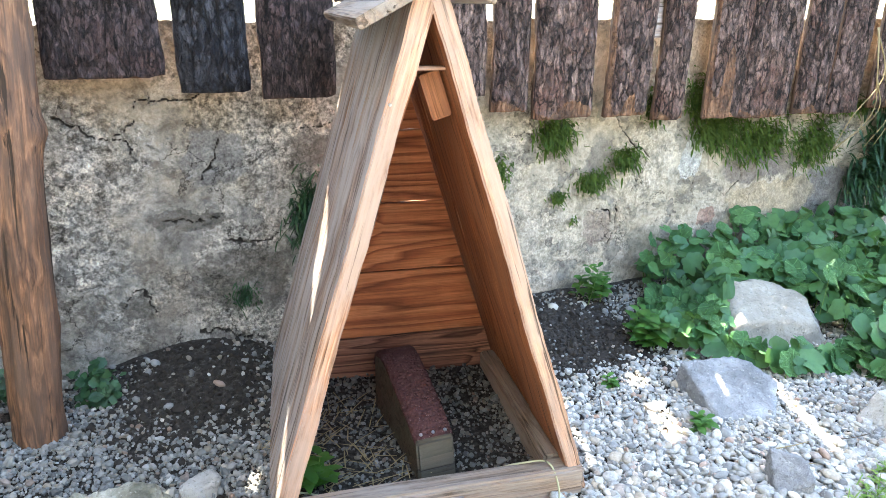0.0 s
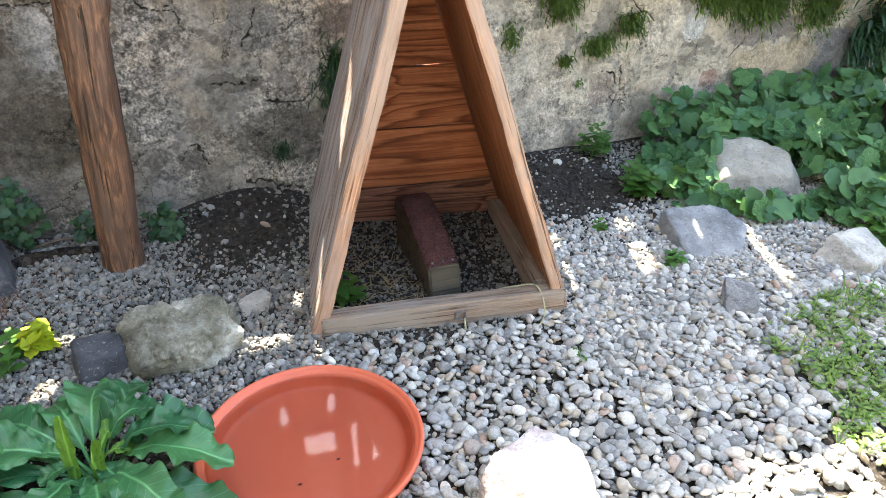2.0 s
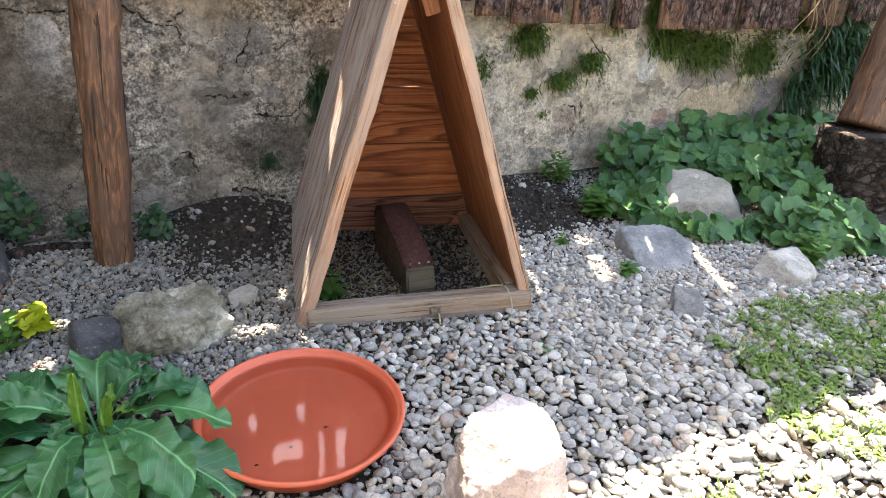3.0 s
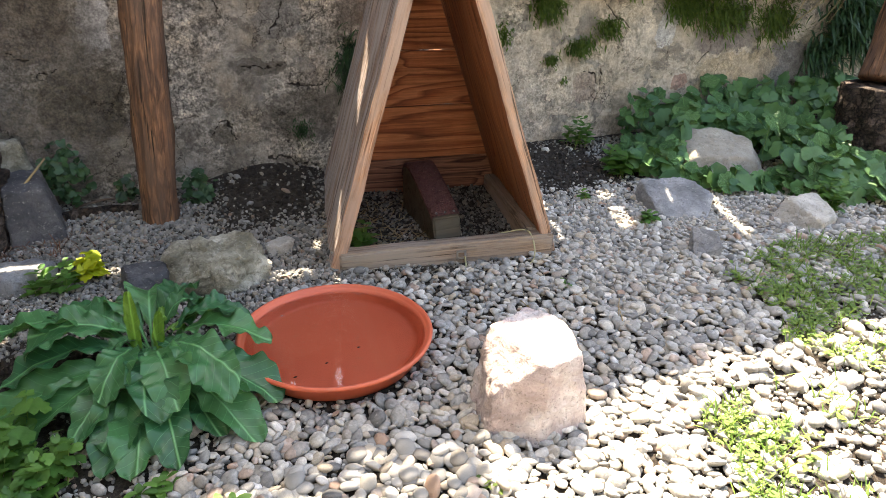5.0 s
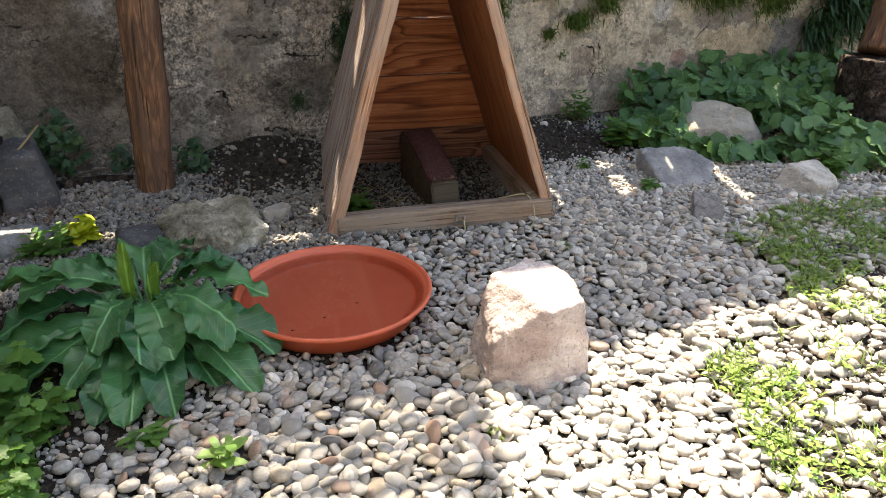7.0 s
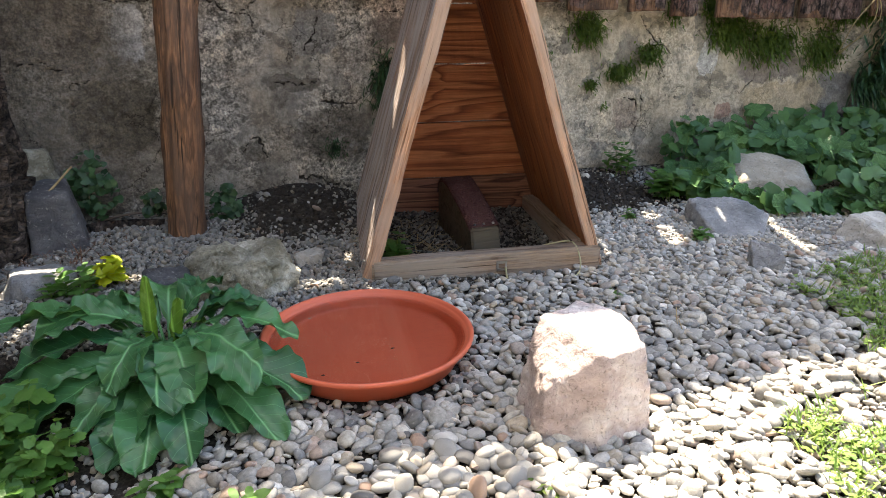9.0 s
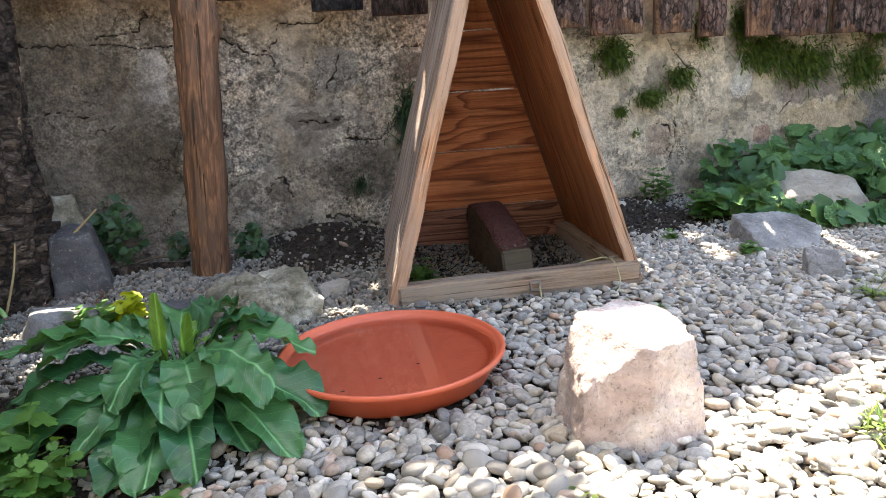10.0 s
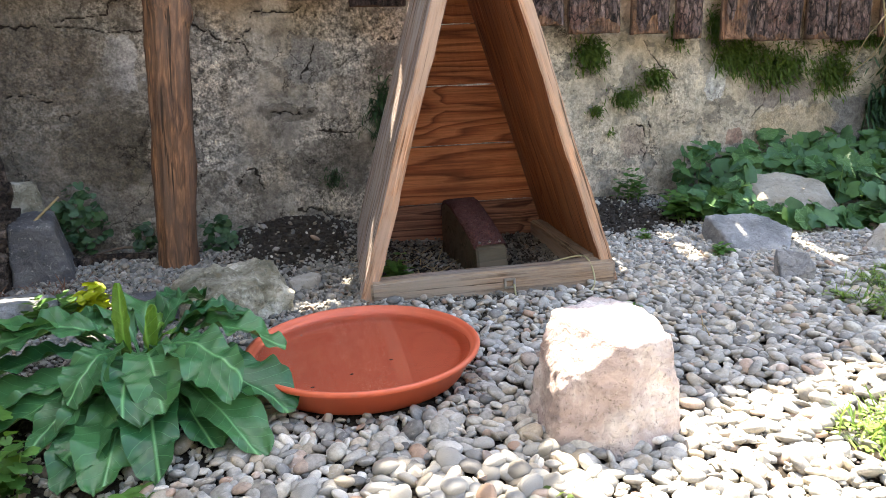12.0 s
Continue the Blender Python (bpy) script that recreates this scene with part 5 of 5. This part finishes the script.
ivy_clump((-0.12, 2.10, 0.165), (0.075, 0.06, 0.085), 80, 0.016, IVY, "dark ivy at the foot of the post", 51)
ivy_clump((-0.575, 2.17, 0.27), (0.085, 0.06, 0.12), 150, 0.016, IVY, "dark ivy climbing behind the stone block", 52)
ivy_clump((-0.38, 2.17, 0.19), (0.045, 0.04, 0.06), 26, 0.018, IVY, "dark ivy beside the post", 53)
ivy_clump((-1.02, 1.62, 0.16), (0.16, 0.15, 0.13), 140, 0.028, IVY, "dark weeds beside the stump", 54, category="weeds")


def tuft(x, z, w, h, count, mat, label, seed, blade=0.045, wide=0.0035, out=0.05):
    """A tuft of fine fronds hanging from a crack in the wall."""
    rr_ = random.Random(seed)
    fo = Foliage()
    for _ in range(count):
        px, pz = rr_.gauss(0, 0.30) * w, rr_.gauss(0, 0.30) * h
        a = rr_.gauss(0, 0.7)
        d = Vector((math.sin(a) * 1.2, -rr_.uniform(0.4, 1.2), rr_.uniform(-0.9, 0.9)))
        ln = blade * rr_.uniform(0.5, 1.2)
        p = Vector((px, wall_y(x + px, z + pz) - WALL_Y - rr_.uniform(0, out) * 0.5, pz))
        fo.strip(p, d, d.cross(Vector((rr_.gauss(0, 0.4), 0.2, 1))), ln, wide * rr_.uniform(0.7, 1.6), ln * rr_.uniform(0.0, 0.8), 3)
    ob = fo.object("moss_tuft", mat)
    ob.location = (x, WALL_Y, z)
    return tagged(ob, label, "moss", "tufts on the wall", "stuff")


for k, (x, z, w, h, n, b) in enumerate(((1.53, 0.775, 0.13, 0.11, 900, 0.045), (1.865, 0.655, 0.12, 0.075, 460, 0.04), (1.715, 0.575, 0.13, 0.07, 480, 0.04), (1.56, 0.525, 0.06, 0.045, 180, 0.026),
                                        (2.34, 0.74, 0.22, 0.13, 1300, 0.05), (2.58, 0.68, 0.30, 0.15, 1500, 0.05), (2.94, 0.64, 0.24, 0.17, 1300, 0.045), (2.21, 0.87, 0.09, 0.15, 620, 0.04),
                                        (1.985, 0.855, 0.08, 0.11, 320, 0.04), (1.30, 0.66, 0.07, 0.10, 130, 0.035), (3.15, 0.80, 0.34, 0.06, 600, 0.045), (1.63, 0.42, 0.03, 0.03, 40, 0.02))):
    tuft(x, z, w, h, n, MOSS, "green moss tuft growing from a wall crack", 70 + k, b * 0.75, 0.0060)
tuft(0.34, 0.33, 0.07, 0.07, 200, IVY, "small dark moss tuft in a hollow of the wall", 89, 0.022, 0.004)
tuft(0.575, 0.57, 0.11, 0.20, 800, IVY, "dark green fern tuft on the wall beside the shelter", 90, 0.05, 0.006)
tuft(3.52, 0.62, 0.42, 0.36, 1800, IVY, "large hanging green fern mass on the wall", 91, 0.10, 0.010, 0.22)
tuft(3.30, 0.45, 0.2, 0.16, 500, IVY, "dark hanging fern mass on the wall", 92, 0.09, 0.008, 0.15)

# grass and clover on the right
GRASSY = [(1.42, 0.93), (1.85, 1.0), (2.5, 0.85), (2.6, 0.1), (2.0, -0.6), (0.80, -0.6), (0.72, -0.05), (0.86, 0.36), (1.12, 0.40), (1.30, 0.50), (1.42, 0.62)]
rr = random.Random(61)
gf = Foliage()
k = 0
while k < 11500:
    x, y = rr.uniform(0.7, 2.6), rr.uniform(-0.6, 1.0)
    dens = 0.50 + 1.4 * fbm((x, y, 7), 3.5, 3)
    dens += 0.14 if y > 0.6 else 0.10
    if not inside(x, y, GRASSY) or rr.random() > dens or edge_distance(x, y, GRASSY) < 0.05 * rr.random():
        continue
    k += 1
    a = rr.uniform(0, 6.28)
    p = Vector(G3(x, y, 0.008))
    if rr.random() < 0.75:
        gf.strip(p, (math.cos(a) * 0.7, math.sin(a) * 0.7, rr.uniform(0.4, 1.2)), (-math.sin(a), math.cos(a), 0), rr.uniform(0.03, 0.07), rr.uniform(0.002, 0.0045), rr.uniform(0, 0.02), 3)
    else:
        for q in range(3):
            b = a + q * 2.09
            gf.strip(p + Vector((0, 0, rr.uniform(0.008, 0.022))), (math.cos(b), math.sin(b), 0.25), (-math.sin(b), math.cos(b), 0), rr.uniform(0.010, 0.018), 0.010, 0.003, 2, 0.5, 0.4)
grass = gf.object("grass", GRASS)
tagged(grass, "thin sunlit grass and clover growing through pebbles", "grass", kind="stuff")

# dead stems, straw and sticks
rr = random.Random(77)
fo = Foliage()
for _ in range(170):
    x, y = rr.gauss(-0.66, 0.10), rr.gauss(1.86, 0.07)
    a = rr.uniform(0, 6.28)
    fo.strip(G3(x, y, 0.003), (math.cos(a), math.sin(a), rr.uniform(0.05, 1.0)), (-math.sin(a), math.cos(a), 0), rr.uniform(0.03, 0.09), 0.003, 0.01, 3, 0.4, 0.8)
tagged(fo.object("dead_stems", RUST), "dead red-brown stems before the stone block", "dead stems", kind="stuff")
fo = Foliage()
for _ in range(120):
    x, y = rr.uniform(0.32, 0.62), rr.uniform(1.42, 1.85)
    a = rr.uniform(0, 6.28)
    fo.strip(G3(x, y, 0.006), (math.cos(a), math.sin(a), rr.uniform(0.0, 0.35)), (-math.sin(a), math.cos(a), 0), rr.uniform(0.03, 0.12), 0.003, 0.004, 3, 0.5, 0.9)
tagged(fo.object("straw", STRAW), "scattered dry straw inside the shelter", "straw", kind="stuff")
for k, (a, b, r) in enumerate((((-0.58, 2.16, 0.135), (-0.38, 2.15, 0.15), 0.006), ((-0.60, 2.08, 0.118), (-0.42, 2.12, 0.12), 0.007), ((-0.80, 1.90, 0.20), (-0.62, 2.05, 0.37), 0.006), ((-0.87, 1.75, 0.12), (-0.83, 1.84, 0.32), 0.004))):
    p, q = Vector(a), Vector(b)
    mid = p.lerp(q, 0.5) + Vector((0.01, 0, 0.012))
    tagged(part("stick", tube_bm(curve_pts([p, mid, q], 10), r, r * 0.6, 7), STICK if k < 2 else STRAW, None, smooth=True), "rotting grey stick on the soil" if k < 2 else "dry pale stalk leaning on stone", "stick", "sticks by the post")
bm = tube_bm(curve_pts([(-0.66, 2.06, 0.125), (-0.55, 2.09, 0.13), (-0.44, 2.10, 0.125), (-0.35, 2.09, 0.12)], 40), 0.026, 0.019, 18)
for v in bm.verts:
    v.co += Vector((0, 0, 0.006 * fbm((v.co.x * 0.4, v.co.y * 3, v.co.z * 3), 22, 3))) + noise.noise_vector(v.co * 60) * 0.003
tagged(part("rotting_log", bm, BARK_SCALY, None, smooth=True), "short rotting dark log lying beside the post", "log")
rock("stone", (-0.352, 1.955, 0.092), round_planes(23, 8, 0.8), STONE_PALE, "small flat pale stone at the post's foot", (0.034, 0.02, 0.014), 8, 0.003, 23, level=4, group="garden stones")
rock("stone", (-0.215, 1.90, 0.092), round_planes(24, 8, 0.8), STONE_WARM, "small flat brownish stone at the post's foot", (0.022, 0.017, 0.016), 40, 0.003, 24, level=4, group="garden stones")
rr = random.Random(99)
for k in range(14):
    x, y = rr.uniform(0.3, 1.9), rr.uniform(0.55, 1.55)
    a = rr.uniform(0, 6.28)
    ln = rr.uniform(0.05, 0.14)
    p = [Vector(G3(x + math.cos(a) * ln * q, y + math.sin(a) * ln * q, 0.024)) + Vector((0, rr.uniform(-0.004, 0.004), rr.uniform(-0.002, 0.004))) for q in (0, 0.5, 1)]
    tagged(part("twig", tube_bm(curve_pts(p, 6), 0.0018, 0.001, 5), STICK if k % 2 else STRAW, None, smooth=True), "thin dry twig lying on pebbles", "twig", "twigs on the pebbles")
rr = random.Random(88)
for k in range(5):
    x = rr.uniform(3.0, 3.35)
    p = [(x, 2.12, 1.15), (x + rr.uniform(-0.05, 0.05), 2.08, 0.95), (x + rr.uniform(-0.1, 0.1), 2.10, 0.78), (x + rr.uniform(-0.15, 0.1), 2.14, 0.62)]
    tagged(part("dry_vine", tube_bm(curve_pts(p, 14), 0.0035, 0.002, 5), STRAW, None, smooth=True), "dry pale vine hanging over the slabs", "vine", "dry vines")


# ---- loose stones ----
def ico(sub):
    bm = bmesh.new()
    bmesh.ops.create_icosphere(bm, subdivisions=sub, radius=1)
    v = np.array([q.co[:] for q in bm.verts])
    f = np.array([[q.index for q in t.verts] for t in bm.faces])
    bm.free()
    return v, f


def turns(n, rng, tilt):
    """Random turns: any heading, a tilt of some degrees."""
    a = rng.uniform(0, 2 * np.pi, n)
    b, c = np.radians(rng.normal(0, tilt, n)), np.radians(rng.normal(0, tilt, n))
    za = np.zeros((n, 3, 3))
    za[:, 0, 0], za[:, 0, 1], za[:, 1, 0], za[:, 1, 1], za[:, 2, 2] = np.cos(a), -np.sin(a), np.sin(a), np.cos(a), 1
    xb = np.zeros((n, 3, 3))
    xb[:, 0, 0], xb[:, 1, 1], xb[:, 1, 2], xb[:, 2, 1], xb[:, 2, 2] = 1, np.cos(b), -np.sin(b), np.sin(b), np.cos(b)
    yc = np.zeros((n, 3, 3))
    yc[:, 1, 1], yc[:, 0, 0], yc[:, 0, 2], yc[:, 2, 0], yc[:, 2, 2] = 1, np.cos(c), np.sin(c), -np.sin(c), np.cos(c)
    return xb @ yc @ za


def scatter(name, base, centres, axes, rot, material, rng, rough=0.05, smooth=True, parent=None):
    """Many small stones in one mesh, each an island."""
    bv, bf = base
    n, k = len(centres), len(bv)
    v = bv[None] * (1 + rng.normal(0, rough, (n, k, 1))) * axes[:, None, :]
    v = np.einsum("nij,nkj->nki", rot, v) + centres[:, None, :]
    f = (bf[None] + (np.arange(n) * k)[:, None, None]).reshape(-1, 3)
    me = bpy.data.meshes.new(name)
    me.vertices.add(n * k), me.loops.add(len(f) * 3), me.polygons.add(len(f))
    me.vertices.foreach_set("co", v.ravel().astype(np.float32))
    me.loops.foreach_set("vertex_index", f.ravel().astype(np.int32))
    me.polygons.foreach_set("loop_start", np.arange(0, len(f) * 3, 3, dtype=np.int32))
    me.polygons.foreach_set("use_smooth", np.full(len(f), smooth))
    me.materials.append(material)
    me.update()
    ob = new(name, me)
    ob.parent = parent
    return ob


PEBBLY = [(-0.56, 0.46), (-0.30, 0.66), (-0.15, 0.74), (-0.05, 1.15), (0.16, 1.28), (0.36, 1.30), (1.02, 1.20), (1.12, 1.46), (1.42, 1.44), (1.55, 1.20), (1.72, 1.12), (2.3, 1.00), (2.9, 0.7), (2.9, -0.9), (-1.2, -0.9), (-1.2, 0.1)]
rng = np.random.default_rng(4)
STEP = 0.0238
pts = []
for j, y in enumerate(np.arange(-0.9, 1.5, STEP * 0.88)):
    for x in np.arange(-1.2 + (j % 2) * STEP / 2, 2.9, STEP):
        px, py = x + rng.normal(0, 0.006), y + rng.normal(0, 0.006)
        if py < -0.25 and rng.random() < 0.25:
            continue
        if inside(px, py, PEBBLY) or (edge_distance(px, py, PEBBLY) < 0.10 and py < 1.6 and rng.random() < 0.25):
            if (px - DX) ** 2 + (py - DY) ** 2 < 0.245 ** 2:
                continue
            if py > 1.10 and rng.random() < (py - 1.10) * 1.6:
                continue
            if inside(px, py, GRASSY) and rng.random() < 0.5:
                continue
            pts.append((px, py))
n = len(pts)
a = np.clip(rng.lognormal(np.log(0.0160), 0.26, n), 0.008, 0.027)
axes = np.stack([a, a * rng.uniform(0.62, 0.92, n), a * rng.uniform(0.30, 0.50, n)], 1)
cent = np.array([(x, y, ground_z(x, y)) for x, y in pts])
# pebbles shrink a little towards the gravel
axes *= np.clip(1.12 - 0.30 * np.clip(cent[:, 1:2] - 0.5, 0, 1), 0.75, 1.2)
cent[:, 2] += axes[:, 2] * 0.6 + rng.uniform(0, 0.012, n)
rot = turns(n, rng, 22)
pebble_bed = thing("pebble_bed", pose(0, 0, 0), "grey and white rounded river pebbles covering the yard", "pebbles", kind="structure")
near = np.where((cent[:, 0] > -0.12) & (cent[:, 0] < 0.36) & (cent[:, 1] > 0.22) & (cent[:, 1] < 0.62))[0][:300]
rest = np.setdiff1d(np.arange(n), near)
scatter("pebbles", ico(2), cent[rest], axes[rest], rot[rest], PEBBLE_MANY, rng, 0.028, True, pebble_bed)["kind"] = "stuff"
stones = []
bv, bf = ico(3)
for k in range(9):
    me = bpy.data.meshes.new("pebble")
    q = [Vector(p) * (1 + 0.13 * noise.noise(Vector(p) * 1.3 + Vector((k * 5, 0, 0)))) for p in bv]
    me.from_pydata([(p.x, p.y * 0.78, p.z * 0.44) for p in q], [], [tuple(t) for t in bf.tolist()])
    me.polygons.foreach_set("use_smooth", [True] * len(me.polygons))
    me.materials.append(PEBBLE_ONE)
    stones.append(me)
for k, i in enumerate(near):
    ob = new("pebble", stones[k % 9])
    ob.parent = pebble_bed
    ob.matrix_basis = Matrix.Translation(cent[i]) @ Matrix(rot[i].tolist()).to_4x4() @ Matrix.Scale(float(axes[i, 0]) * 1.04, 4)


# grit between and behind the pebbles
def soil_weight(x, y):
    """How much bare dark soil covers the grit."""
    w = math.exp(-((x - 0.14) / 0.26) ** 4 - ((y - 2.08) / 0.30) ** 4)
    w = max(w, math.exp(-((x - 1.46) / 0.25) ** 4 - ((y - 1.94) / 0.30) ** 4))
    return max(w, math.exp(-((x + 0.62) / 0.22) ** 4 - ((y - 1.05) / 0.22) ** 4))


gp, cp = [], []
while len(gp) < 46000:
    x, y = rng.uniform(-1.3, 2.7), rng.uniform(-0.3, 2.24)
    inner = inside(x, y, PEBBLY)
    if inner and y < 1.0 and rng.random() < 0.55:
        continue
    if rng.random() < 0.97 * soil_weight(x, y):
        cp.append((x, y))
        continue
    if (x - DX) ** 2 + (y - DY) ** 2 < 0.225 ** 2:
        continue
    if y < 1.3 and x < -0.2 and rng.random() < 0.35:
        continue
    gp.append((x, y))
extra = 0
while extra < 15000:
    x, y = rng.uniform(0.95, 2.4), rng.uniform(0.75, 1.70)
    if inside(x, y, BED) and edge_distance(x, y, BED) > 0.1 or rng.random() < soil_weight(x, y):
        continue
    gp.append((x, y))
    extra += 1
while extra < 26000:
    x, y = rng.uniform(-0.9, 0.32), rng.uniform(1.2, 2.2)
    if rng.random() < 0.97 * soil_weight(x, y):
        continue
    gp.append((x, y))
    extra += 1
gp = np.array(gp)
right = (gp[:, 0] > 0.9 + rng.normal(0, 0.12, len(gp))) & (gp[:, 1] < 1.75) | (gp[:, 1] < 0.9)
# grit within this outline is finer and has a darker colour
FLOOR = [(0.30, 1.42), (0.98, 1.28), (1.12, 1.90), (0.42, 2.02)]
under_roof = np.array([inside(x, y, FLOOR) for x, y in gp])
for sel, mat, size, words in ((under_roof, GRIT_FINE, 0.0046, "fine dark grit on the shelter's floor"), (~right & ~under_roof, GRIT, 0.0056, "fine dark grey grit covering the soil by the wall"), (right & ~under_roof, GRIT_PALE, 0.0066, "pale fine gravel between pebbles and plants")):
    p = gp[sel]
    n = len(p)
    a = np.clip(rng.lognormal(np.log(size), 0.38, n), 0.0028, 0.018)
    axes = np.stack([a, a * rng.uniform(0.6, 1.0, n), a * rng.uniform(0.45, 0.85, n)], 1)
    cent = np.array([(x, y, ground_z(x, y)) for x, y in p])
    cent[:, 2] += axes[:, 2] * 0.5 + rng.uniform(0, 0.004, n)
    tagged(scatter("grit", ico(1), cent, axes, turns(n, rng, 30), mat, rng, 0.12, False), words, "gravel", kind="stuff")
sp = np.array([q for q in cp if rng.random() < 0.012][:95])
n = len(sp)
a = np.clip(rng.lognormal(np.log(0.0065), 0.5, n), 0.003, 0.02)
axes = np.stack([a, a * rng.uniform(0.6, 1.0, n), a * rng.uniform(0.45, 0.8, n)], 1)
cent = np.array([(x, y, ground_z(x, y) + 0.005) for x, y in sp])
tagged(scatter("soil_stones", ico(2), cent, axes, turns(n, rng, 30), GRIT_PALE, rng, 0.08, True), "small pale stones lying on dark soil", "stones", kind="stuff")
cp = cp[:7000]
n = len(cp)
a = np.clip(rng.lognormal(np.log(0.0060), 0.5, n), 0.002, 0.02)
axes = np.stack([a, a * rng.uniform(0.7, 1.0, n), a * rng.uniform(0.5, 0.8, n)], 1)
cent = np.array([(x, y, ground_z(x, y) + 0.001) for x, y in cp])
crumbs = scatter("soil_crumbs", ico(1), cent, axes, turns(n, rng, 40), CRUMB, rng, 0.2, False)
tagged(crumbs, "crumbly dark brown soil heaped against the wall", "soil", kind="stuff")
